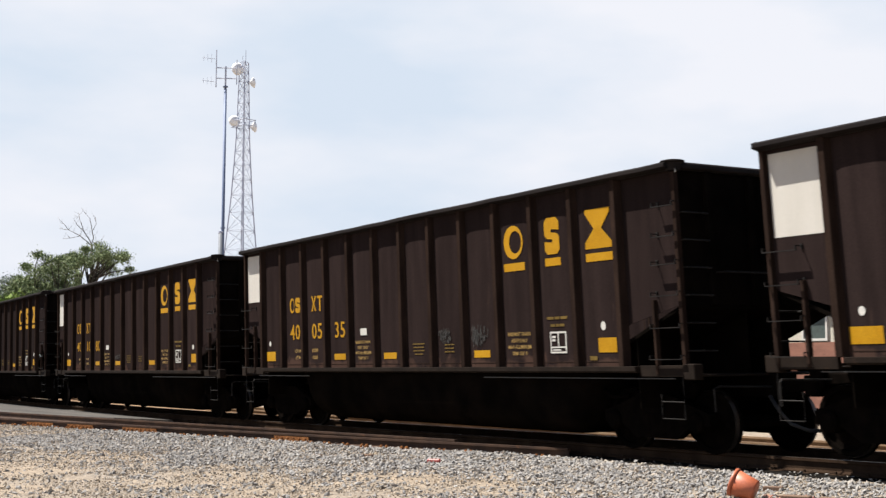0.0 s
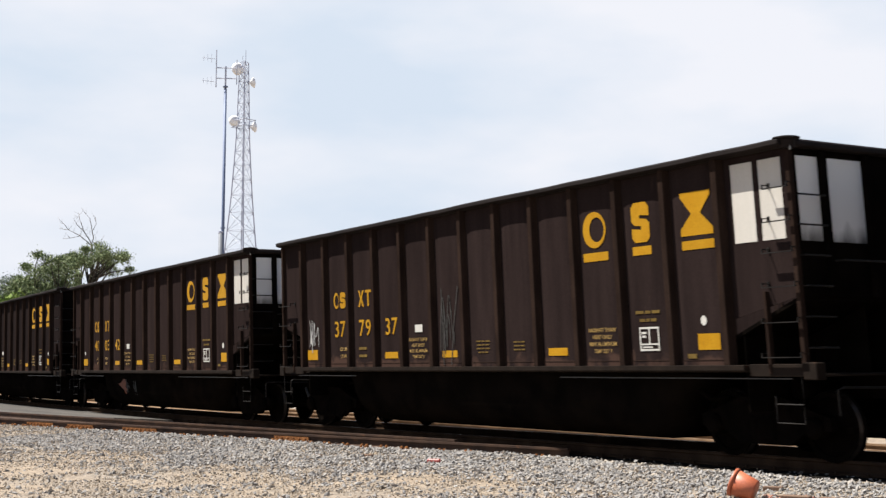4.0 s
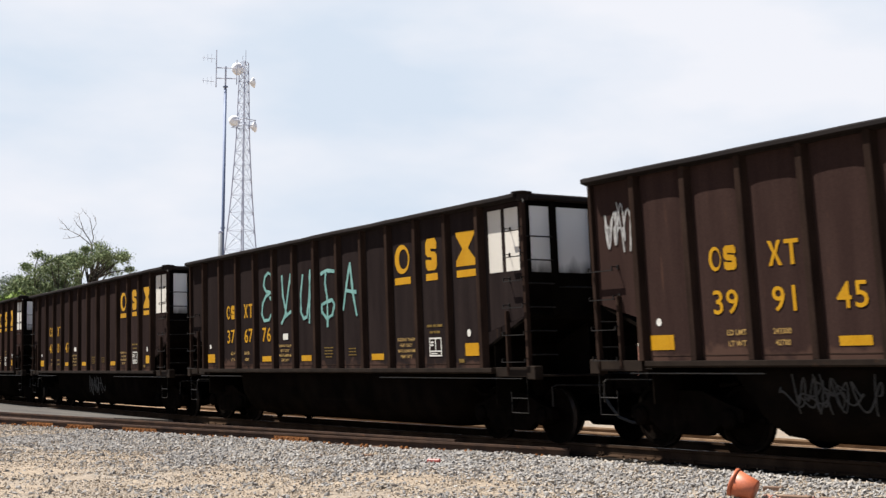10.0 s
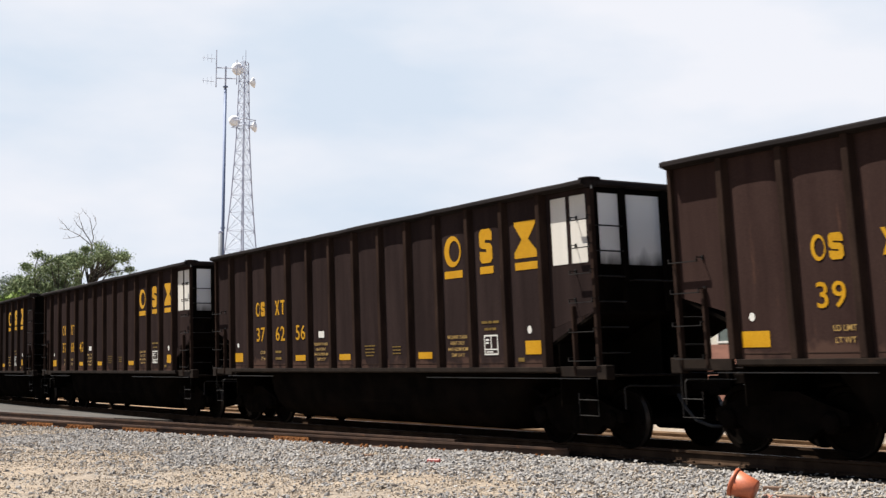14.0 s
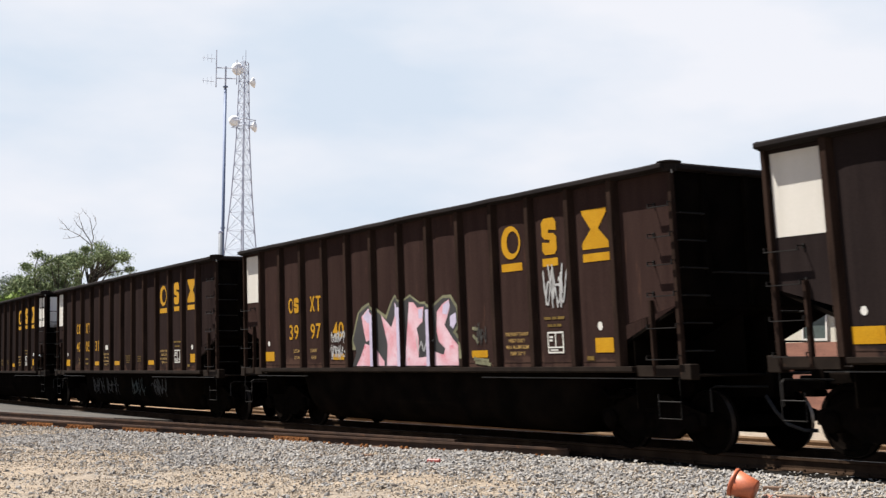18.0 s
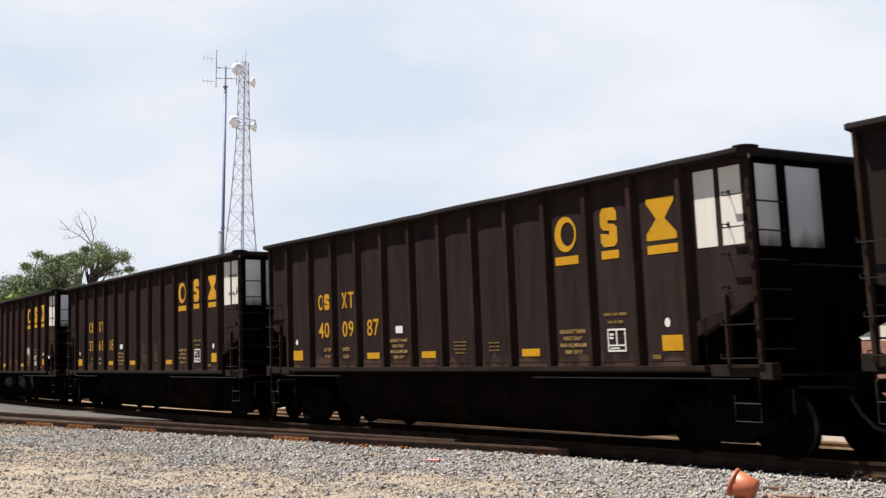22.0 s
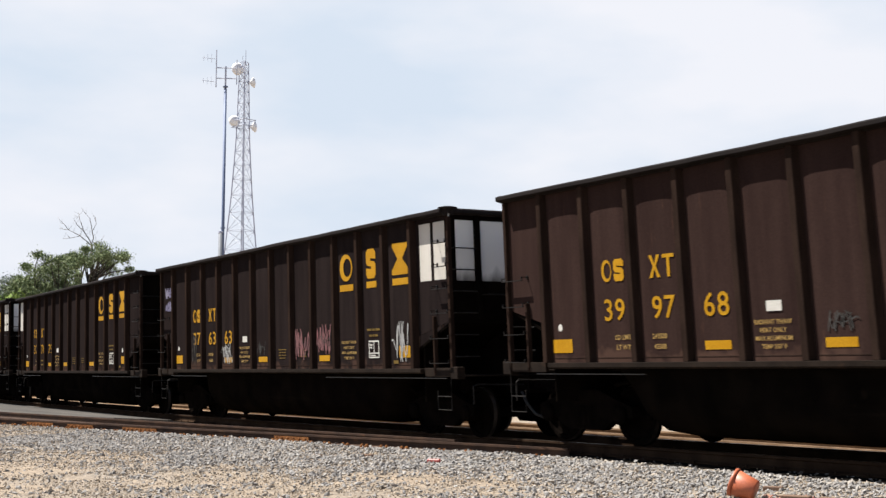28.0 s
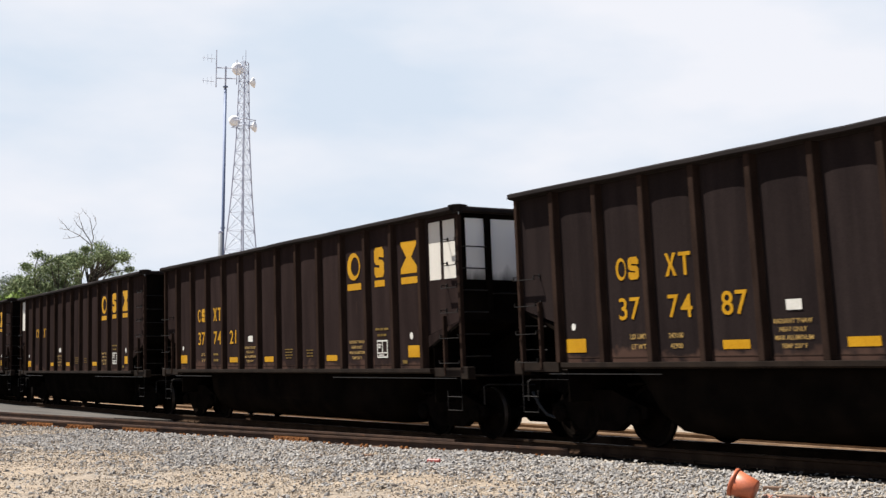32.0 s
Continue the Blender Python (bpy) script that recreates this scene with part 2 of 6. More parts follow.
def ground_material():
    m, n, l, b = nodes_of("gravelly_sand")
    tc = n.new("ShaderNodeTexCoord")
    big = n.new("ShaderNodeTexNoise")
    big.inputs["Scale"].default_value, big.inputs["Detail"].default_value = 0.45, 6.0
    mid = n.new("ShaderNodeTexNoise")
    mid.inputs["Scale"].default_value, mid.inputs["Detail"].default_value = 9.0, 6.0
    vor = n.new("ShaderNodeTexVoronoi")
    vor.inputs["Scale"].default_value = 26.0
    for q in (big, mid, vor):
        l.new(tc.outputs["Object"], q.inputs["Vector"])
    r1 = n.new("ShaderNodeValToRGB")
    r1.color_ramp.elements[0].position, r1.color_ramp.elements[1].position = 0.38, 0.62
    r1.color_ramp.elements[0].color, r1.color_ramp.elements[1].color = (0.2120, 0.1770, 0.1380, 1), (0.2430, 0.1900, 0.1330, 1)
    l.new(big.outputs["Fac"], r1.inputs["Fac"])
    r2 = n.new("ShaderNodeValToRGB")
    r2.color_ramp.elements[0].position, r2.color_ramp.elements[1].position = 0.3, 0.7
    r2.color_ramp.elements[0].color, r2.color_ramp.elements[1].color = (0.45, 0.43, 0.42, 1), (1.25, 1.22, 1.2, 1)
    l.new(mid.outputs["Fac"], r2.inputs["Fac"])
    m1 = n.new("ShaderNodeMixRGB")
    m1.blend_type, m1.inputs["Fac"].default_value = "MULTIPLY", 0.8
    l.new(r1.outputs["Color"], m1.inputs["Color1"])
    l.new(r2.outputs["Color"], m1.inputs["Color2"])
    m2 = n.new("ShaderNodeMixRGB")
    m2.blend_type, m2.inputs["Fac"].default_value = "OVERLAY", 0.3
    l.new(m1.outputs["Color"], m2.inputs["Color1"])
    bw = n.new("ShaderNodeRGBToBW")
    l.new(vor.outputs["Color"], bw.inputs["Color"])
    l.new(bw.outputs["Val"], m2.inputs["Color2"])
    hs = n.new("ShaderNodeHueSaturation")
    hs.inputs["Saturation"].default_value = 0.95
    l.new(m2.outputs["Color"], hs.inputs["Color"])
    l.new(hs.outputs["Color"], b.inputs["Base Color"])
    b.inputs["Roughness"].default_value = 0.95
    bp = n.new("ShaderNodeBump")
    bp.inputs["Strength"].default_value, bp.inputs["Distance"].default_value = 0.6, 0.03
    l.new(vor.outputs["Distance"], bp.inputs["Height"])
    l.new(bp.outputs["Normal"], b.inputs["Normal"])
    return m


GROUND = ground_material()

# ------------------------------------------------------------ mesh building


class Build:
    """Collects vertices and faces of one mesh."""

    def __init__(self):
        self.v, self.f = [], []

    def add(self, verts, faces):
        o = len(self.v)
        self.v += [tuple(p) for p in verts]
        self.f += [tuple(o + i for i in f) for f in faces]
        return self

    def box(self, x0, x1, y0, y1, z0, z1):
        return self.add([(x, y, z) for x in (x0, x1) for y in (y0, y1) for z in (z0, z1)],
                        [(0, 1, 3, 2), (4, 6, 7, 5), (0, 4, 5, 1), (2, 3, 7, 6), (0, 2, 6, 4), (1, 5, 7, 3)])

    def prism(self, outline, axis, a, b):
        """A closed outline of 2D points extruded from a to b along an axis (0, 1 or 2)."""
        n = len(outline)

        def at(p, c):
            q = list(p)
            q.insert(axis, c)
            return q
        return self.add([at(p, a) for p in outline] + [at(p, b) for p in outline],
                        [tuple(range(n)), tuple(range(2 * n - 1, n - 1, -1))] + [(i, n + i, n + (i + 1) % n, (i + 1) % n) for i in range(n)])

    def sweep(self, path, r, n=6, r_end=None):
        """A round rod along a path of points."""
        path = [Vector(p) for p in path]
        rings = []
        for i, p in enumerate(path):
            d = (path[min(i + 1, len(path) - 1)] - path[max(i - 1, 0)]).normalized()
            a = d.cross(Vector((0.31, 0.17, 0.93))).normalized()
            c = d.cross(a)
            rr = r if r_end is None else r + (r_end - r) * i / (len(path) - 1)
            rings.append([p + (a * math.cos(2 * math.pi * k / n) + c * math.sin(2 * math.pi * k / n)) * rr for k in range(n)])
        m = len(rings)
        faces = [(i * n + k, i * n + (k + 1) % n, (i + 1) * n + (k + 1) % n, (i + 1) * n + k) for i in range(m - 1) for k in range(n)]
        return self.add([q for ring in rings for q in ring], faces + [tuple(range(n - 1, -1, -1)), tuple((m - 1) * n + k for k in range(n))])

    def lathe(self, profile, n=28, axis=1, centre=(0, 0, 0)):
        """Points (radius, height) turned round an axis."""
        vs, m = [], len(profile)
        for k in range(n):
            a = 2 * math.pi * k / n
            for r, h in profile:
                q = [r * math.cos(a), r * math.sin(a)]
                q.insert(axis, h)
                vs.append([q[i] + centre[i] for i in range(3)])
        return self.add(vs, [(k * m + i, k * m + i + 1, ((k + 1) % n) * m + i + 1, ((k + 1) % n) * m + i) for k in range(n) for i in range(m - 1)])

    def mesh(self, name, material, bevel=0.0, smooth=False):
        me = bpy.data.meshes.new(name)
        me.from_pydata(self.v, [], self.f)
        bm = bmesh.new()
        bm.from_mesh(me)
        if bevel:
            bmesh.ops.bevel(bm, geom=bm.edges[:], offset=bevel, segments=1, affect="EDGES", clamp_overlap=True)
        bmesh.ops.recalc_face_normals(bm, faces=bm.faces[:])
        for f in bm.faces:
            f.smooth = smooth
        bm.to_mesh(me)
        bm.free()
        me.materials.append(material)
        return me


MESHES = {}


def cached(key, make):
    if key not in MESHES:
        MESHES[key] = make()
    return MESHES[key]


LEADING, TRAILING = pose(-0.10, 0, 0), pose(-0.06, 0, 0)


def part(name, mesh, parent=None, label="", at=None):
    """Links a mesh as one object under a thing or a part."""
    ob = new(name, mesh)
    ob.parent = parent
    if at is not None:
        ob.matrix_basis = at
    return tagged(ob, label)


def thing(name, label, category, at=None, group="", kind="", mesh=None):
    ob = new(name, mesh)
    if at is not None:
        ob.matrix_basis = at
    return tagged(ob, label, category, group, kind)


# ------------------------------------------------------------ ground, tracks
SIDE_AT, SIDE_WAY = Vector((-19.4, 11.55, -0.06)), Vector((1.0, 0.247, 0.0)).normalized()
INNER_AT, INNER_WAY = Vector((-25.5, 11.35, -0.06)), Vector((1.0, 0.15, 0.0)).normalized()
SIDE_NORMAL = Vector((-SIDE_WAY.y, SIDE_WAY.x, 0.0))


def side_offset(x, y):
    """Metres beyond the near rail of the side track (negative: towards the open gravel), and metres along it."""
    d = Vector((x, y, 0)) - Vector((SIDE_AT.x, SIDE_AT.y, 0))
    return d.dot(SIDE_NORMAL), d.dot(SIDE_WAY)


def smooth(a, b, v):
    f = max(0.0, min(1.0, (v - a) / (b - a)))
    return f * f * (3 - 2 * f)


def ground_height(x, y):
    cx, cy, cz, ch = line_at(max(-120.0, min(60.0, x)))
    lat = y - cy
    bed = cz - 0.19 + CANT * max(-1.6, min(1.6, lat))
    open_z = -0.30 + 0.04 * noise.noise((x * 0.35, y * 0.35, 0.3)) + 0.018 * noise.noise((x * 1.7, y * 1.7, 4.0))
    k = smooth(3.6, 1.5, abs(lat))
    off, along = side_offset(x, y)
    side = smooth(-1.6, -0.15, off) * smooth(4.5, 2.2, off) * smooth(40, 20, abs(x + 12)) if x < -8 else 0.0
    z = open_z + (bed - open_z) * k
    return max(z, open_z + (-0.215 - open_z) * side) if k < 0.5 else z


def make_ground():
    b = Build()
    xs = [-3000, -900, -300, -150, -110, -90] + [-75 + 1.0 * i for i in range(90)] + [20, 40, 80, 300, 3000]
    ys = [-3000, -300, -60, -10] + [0.3 * i for i in range(90)] + [28, 30, 33, 36, 45, 60, 100, 300, 900, 3000]
    nx, ny = len(xs), len(ys)
    vs = [(x, y, ground_height(x, y)) for x in xs for y in ys]
    b.add(vs, [(i * ny + j, (i + 1) * ny + j, (i + 1) * ny + j + 1, i * ny + j + 1) for i in range(nx - 1) for j in range(ny - 1)])
    thing("ground", "tan sand and grey gravel beside the tracks", "ground", kind="structure", mesh=b.mesh("ground", GROUND, smooth=True))


make_ground()

RAIL_PROFILE = [(-0.036, 0.0), (-0.036, -0.035), (-0.009, -0.045), (-0.009, -0.135), (-0.07, -0.16), (-0.07, -0.172),
                (0.07, -0.172), (0.07, -0.16), (0.009, -0.135), (0.009, -0.045), (0.036, -0.035), (0.036, 0.0)]


def rail_mesh(name, posef, lat, s0, s1, step, mat):
    b = Build()
    n = len(RAIL_PROFILE)
    k = int(round((s1 - s0) / step)) + 1
    for i in range(k):
        m = posef(s0 + i * step)
        b.v += [tuple(m @ Vector((0, lat + p[0], p[1]))) for p in RAIL_PROFILE]
    for i in range(k - 1):
        b.f += [(i * n + j, i * n + (j + 1) % n, (i + 1) * n + (j + 1) % n, (i + 1) * n + j) for j in range(n)]
    b.f += [tuple(range(n)), tuple((k - 1) * n + j for j in range(n))]
    return b.mesh(name, mat)


def side_pose(s):
    p = SIDE_AT + SIDE_WAY * s
    return Matrix.Translation((p.x, p.y, -0.06)) @ Matrix.Rotation(math.atan2(SIDE_WAY.y, SIDE_WAY.x), 4, "Z")


def inner_pose(s):
    p = INNER_AT + INNER_WAY * s
    return Matrix.Translation((p.x, p.y, -0.06)) @ Matrix.Rotation(math.atan2(INNER_WAY.y, INNER_WAY.x), 4, "Z")


def beyond_pose(s):
    x, y, z, h = line_at(s)
    return Matrix.Translation((x, y, -0.12)) @ Matrix.Rotation(h, 4, "Z") @ Matrix.Translation((0, 4.3, 0))


def band_mesh(lat):
    b = Build()
    for i in range(41):
        m = line_pose(-120 + 4 * i)
        b.v += [tuple(m @ Vector((0, lat + d, 0.002))) for d in (-0.022, 0.022)]
    b.f += [(2 * i, 2 * i + 2, 2 * i + 3, 2 * i + 1) for i in range(40)]
    return b.mesh("running_band", TREAD)


def tie_mesh(mat=TIE):
    def make():
        b = Build()
        b.box(-0.115, 0.115, -1.28, 1.28, -0.36, -0.176)
        return b.mesh("tie", mat, 0.012)
    return cached(("tie", mat.name), make)


def plate_mesh(mat=RUSTPLATE):
    """A tie plate with two spikes beside the rail's foot."""
    def make():
        b = Build()
        b.box(-0.10, 0.10, -0.16, 0.16, -0.182, -0.168)
        for y in (-0.09, 0.09):
            b.box(-0.05, -0.02, y - 0.015, y + 0.015, -0.17, -0.135)
        return b.mesh("tie_plate", mat, 0.004)
    return cached(("plate", mat.name), make)


def anchor_mesh():
    """Clamp heads that stand out under the rail on the near side."""
    def make():
        b = Build()
        b.lathe([(0.0, 0.03), (0.02, 0.028), (0.036, 0.0), (0.036, -0.035), (0.0, -0.035)], 8, 2, (-0.06, -0.10, -0.13))
        b.lathe([(0.0, 0.03), (0.02, 0.028), (0.036, 0.0), (0.036, -0.035), (0.0, -0.035)], 8, 2, (0.06, -0.10, -0.13))
        return b.mesh("rail_anchor", RUSTPLATE)
    return cached("anchor", make)


def joint_mesh(length):
    def make():
        b = Build()
        for y in (-0.036, 0.036):
            b.box(-length / 2, length / 2, min(y * 0.4, y), max(y * 0.4, y), -0.125, -0.05)
        k = max(4, int(length / 0.15))
        for i in range(k):
            u = -length / 2 + length * (i + 0.5) / k
            b.lathe([(0.0, -0.075), (0.016, -0.073), (0.022, -0.06), (0.022, -0.03), (0.0, -0.03)], 6, 1, (u, 0, -0.088))
        return b.mesh("joint_bar", RUSTPLATE, 0.0)
    return cached(("joint", length), make)


def make_tracks():
    main = thing("main_track", "canted main track with rusty rails in ballast", "railway track", kind="structure")
    for lat in (-0.753, 0.753):
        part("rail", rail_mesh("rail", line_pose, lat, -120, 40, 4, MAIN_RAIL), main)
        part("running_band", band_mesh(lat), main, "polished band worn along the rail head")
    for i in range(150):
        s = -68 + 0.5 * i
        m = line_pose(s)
        part("tie", tie_mesh(SHADED_TIE), main, "", m)
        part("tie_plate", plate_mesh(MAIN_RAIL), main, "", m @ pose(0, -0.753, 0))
    beyond = thing("second_track", "rusty second track beyond the coal train", "railway track", kind="structure")
    for lat in (-0.753, 0.753):
        part("rail", rail_mesh("rail", beyond_pose, lat, -110, 30, 4, PALE_RUST), beyond)
    for i in range(110):
        m = beyond_pose(-60 + 0.55 * i)
        part("tie", tie_mesh(PALE_TIE), beyond, "", m @ pose(0, random.uniform(-0.06, 0.06), -0.02, 0, 0, random.uniform(-1.5, 1.5)))
    side = thing("side_track", "rusty side track joining the main track", "railway track", kind="structure")
    part("rail", rail_mesh("rail", side_pose, 0.0, -40, 3.5, 0.5, RAIL), side)
    part("rail", rail_mesh("rail", inner_pose, 0.0, -40, 6.5, 0.5, RAIL), side)
    for i in range(82):
        s = -34 + 0.5 * i
        if s > 0.2:
            continue
        m = side_pose(s)
        part("tie", tie_mesh(), side, "", m @ pose(0, 0.80 + random.uniform(-0.05, 0.05), -0.012, 0, 0, random.uniform(-1.5, 1.5)))
        part("tie_plate", plate_mesh(), side, "", m)
        part("rail_anchor", anchor_mesh(), side, "", m @ pose(0.0, 0.0, 0))
    for s in (0.9, 1.5, 2.2, 3.0):
        part("rail_anchor", anchor_mesh(), side, "", side_pose(s))
    for s, ln in ((-3.1, 1.0), (-8.2, 1.3), (-10.6, 1.1), (-12.4, 1.2)):
        part("joint_bar", joint_mesh(ln), side, "rusty bolted joint bar", side_pose(s))
    

make_tracks()


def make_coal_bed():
    """Ballast between and beside the main rails, the train's shade painted in as black, its edges uneven."""
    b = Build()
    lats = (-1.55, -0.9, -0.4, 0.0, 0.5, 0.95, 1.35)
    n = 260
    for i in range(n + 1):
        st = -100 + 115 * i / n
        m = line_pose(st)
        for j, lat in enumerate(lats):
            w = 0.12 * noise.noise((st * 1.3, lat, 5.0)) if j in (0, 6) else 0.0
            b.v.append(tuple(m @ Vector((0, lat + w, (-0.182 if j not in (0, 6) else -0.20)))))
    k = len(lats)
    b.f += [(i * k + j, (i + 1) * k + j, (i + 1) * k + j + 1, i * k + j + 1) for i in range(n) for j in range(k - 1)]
    thing("coal_dust_bed", "track bed with the train's shade painted dark", "ballast", kind="structure", mesh=b.mesh("coal_dust_bed", SHADED_BED))


make_coal_bed()


def make_asphalt():
    """Paved crossing between the two tracks; its near end is worn round."""
    b = Build()
    top = []
    n = 26
    for i in range(n + 1):
        x = -95 + 61.6 * i / n
        _, cy, cz, _ = line_at(x)
        p = INNER_AT + INNER_WAY * ((x - INNER_AT.x) / INNER_WAY.x)
        y0, y1 = p.y + 0.12, cy - 0.84
        if i > n - 3:
            f = (i - n + 3) / 3
            y0, y1 = y0 + 0.7 * f * f, y1 - 0.3 * f
        zz = [(-0.10 + (cz - 0.14 + 0.10) * t) for t in (0.0, 0.35, 0.7, 1.0)]
        ys = [y0 + (y1 - y0) * t for t in (0.0, 0.35, 0.7, 1.0)]
        top.append([(x, y, z) for y, z in zip(ys, zz)])
    for row in top:
        b.v += row
        b.v += [(row[0][0], row[0][1] - 0.05, -0.32), (row[3][0], row[3][1] + 0.03, -0.32)]
    for i in range(n):
        o, q = 6 * i, 6 * i + 6
        b.f += [(o + j, o + j + 1, q + j + 1, q + j) for j in range(3)] + [(o + 4, o, q, q + 4), (o + 3, o + 5, q + 5, q + 3)]
    b.f.append((6 * n, 6 * n + 1, 6 * n + 2, 6 * n + 3, 6 * n + 5, 6 * n + 4))
    thing("asphalt_crossing", "worn grey asphalt crossing between the tracks", "pavement", kind="structure", mesh=b.mesh("asphalt_crossing", ASPHALT))


make_asphalt()


def scatter(seed, count, small, big, keep):
    """One joined scatter of stones in front of the side track; keep gives the density at a place."""
    rng = np.random.default_rng(seed)
    base = np.array([(1, 0, 0), (-1, 0, 0), (0, 1, 0), (0, -1, 0), (0, 0, 1), (0, 0, -1)], float)
    tris = np.array([(0, 2, 4), (2, 1, 4), (1, 3, 4), (3, 0, 4), (2, 0, 5), (1, 2, 5), (3, 1, 5), (0, 3, 5)])
    pts = []
    for _ in range(count):
        along = rng.uniform(-17, 11.5)
        off = -0.02 - 9.2 * rng.random() ** 1.2
        p = SIDE_AT + SIDE_WAY * along + SIDE_NORMAL * off
        dens = keep(p, -off, along)
        lat = p.y - line_at(p.x)[1]
        if lat > -1.42 + 0.12 * noise.noise((p.x * 1.3, 2.0, 5.0)):
            dens *= 0.04
        if rng.random() < dens:
            pts.append((p.x, p.y, off))
    n = len(pts)
    size = small + (big - small) * rng.random(n) ** 1.6
    vs = base[None] * (size[:, None, None] * rng.uniform(0.65, 1.25, (n, 6, 1)))
    vs[:, :, 2] *= 0.75
    vs += rng.normal(0, 0.18, (n, 6, 3)) * size[:, None, None]
    a = rng.uniform(0, 2 * math.pi, n)
    c, q = np.cos(a)[:, None], np.sin(a)[:, None]
    x, y = vs[:, :, 0] * c - vs[:, :, 1] * q, vs[:, :, 0] * q + vs[:, :, 1] * c
    t = rng.uniform(-0.7, 0.7, n)[:, None]
    z, x = vs[:, :, 2] * np.cos(t) + x * np.sin(t), x * np.cos(t) - vs[:, :, 2] * np.sin(t)
    zs = np.array([ground_height(px, py) for px, py, _ in pts])
    lift = rng.uniform(-0.2, 0.9, n) * size
    vs = np.stack([x + np.array([p[0] for p in pts])[:, None], y + np.array([p[1] for p in pts])[:, None], z + (zs + lift)[:, None]], 2).reshape(-1, 3)
    fs = (tris[None] + 6 * np.arange(n)[:, None, None]).reshape(-1, 3)
    me = bpy.data.meshes.new("ballast")
    me.from_pydata(vs.tolist(), [], fs.tolist())
    return me


def ballast_material(name, c0, c1, c2, c3, c4, c5):
    m, n, l, b = nodes_of(name)
    geo = n.new("ShaderNodeNewGeometry")
    r = n.new("ShaderNodeValToRGB")
    cols = [(0.0, c0), (0.18, c1), (0.42, c2), (0.68, c3), (0.86, c4), (1.0, c5)]
    r.color_ramp.elements[0].position, r.color_ramp.elements[0].color = cols[0][0], (*cols[0][1], 1)
    r.color_ramp.elements[1].position, r.color_ramp.elements[1].color = cols[-1][0], (*cols[-1][1], 1)
    for p, c in cols[1:-1]:
        r.color_ramp.elements.new(p).color = (*c, 1)
    l.new(geo.outputs["Random Per Island"], r.inputs["Fac"])
    tc = n.new("ShaderNodeTexCoord")
    gr = n.new("ShaderNodeTexNoise")
    gr.inputs["Scale"].default_value = 40.0
    l.new(tc.outputs["Object"], gr.inputs["Vector"])
    mx = n.new("ShaderNodeMixRGB")
    mx.blend_type, mx.inputs["Fac"].default_value = "OVERLAY", 0.4
    l.new(r.outputs["Color"], mx.inputs["Color1"])
    l.new(gr.outputs["Fac"], mx.inputs["Color2"])
    l.new(mx.outputs["Color"], b.inputs["Base Color"])
    b.inputs["Roughness"].default_value = 0.95
    return m


def grey_band(p, off, along):
    """Grey stone along the rail, thinning to sand in patches towards the open side and the far end."""
    edge = 3.2 + 2.3 * noise.noise((p.x * 0.33, p.y * 0.5, 7.0)) + 1.2 * noise.noise((p.x * 1.3, p.y * 1.3, 2.0))
    d = smooth(edge + 1.6, edge - 0.6, off) * smooth(-12.5, -6.5, along + 2.2 * noise.noise((p.x * 0.8, p.y * 0.8, 1.0)))
    d *= 0.62 + 0.8 * noise.noise((p.x * 0.9, p.y * 0.9, 3.0))
    far = 0.05 + 0.5 * max(0.0, noise.noise((p.x * 0.7, p.y * 0.7, 12.0)) - 0.12)
    return max(d, far)


def tan_pebbles(p, off, along):
    return 0.6 + 0.4 * noise.noise((p.x * 1.1, p.y * 1.1, 9.0))


def make_stones():
    me = scatter(5, 230000, 0.010, 0.038, grey_band)
    me.materials.append(ballast_material("crushed_stone", (0.118, 0.111, 0.108), (0.166, 0.158, 0.153), (0.200, 0.191, 0.184), (0.234, 0.224, 0.214), (0.238, 0.203, 0.166), (0.300, 0.288, 0.274)))
    thing("ballast", "loose grey crushed stone ballast beside the rail", "gravel", kind="stuff", mesh=me)
    me = scatter(9, 170000, 0.006, 0.019, tan_pebbles)
    me.materials.append(ballast_material("tan_pebble", (0.0621, 0.0484, 0.0368), (0.1658, 0.1306, 0.0942), (0.2383, 0.1862, 0.1333), (0.2694, 0.2128, 0.1563), (0.2072, 0.1862, 0.1655), (0.3626, 0.3143, 0.2621)))
    thing("pebbles", "small tan pebbles scattered over the sand", "gravel", kind="stuff", mesh=me)


make_stones()


def on_ground(x, y, up=0.0):
    return (x, y, ground_height(x, y) + up)


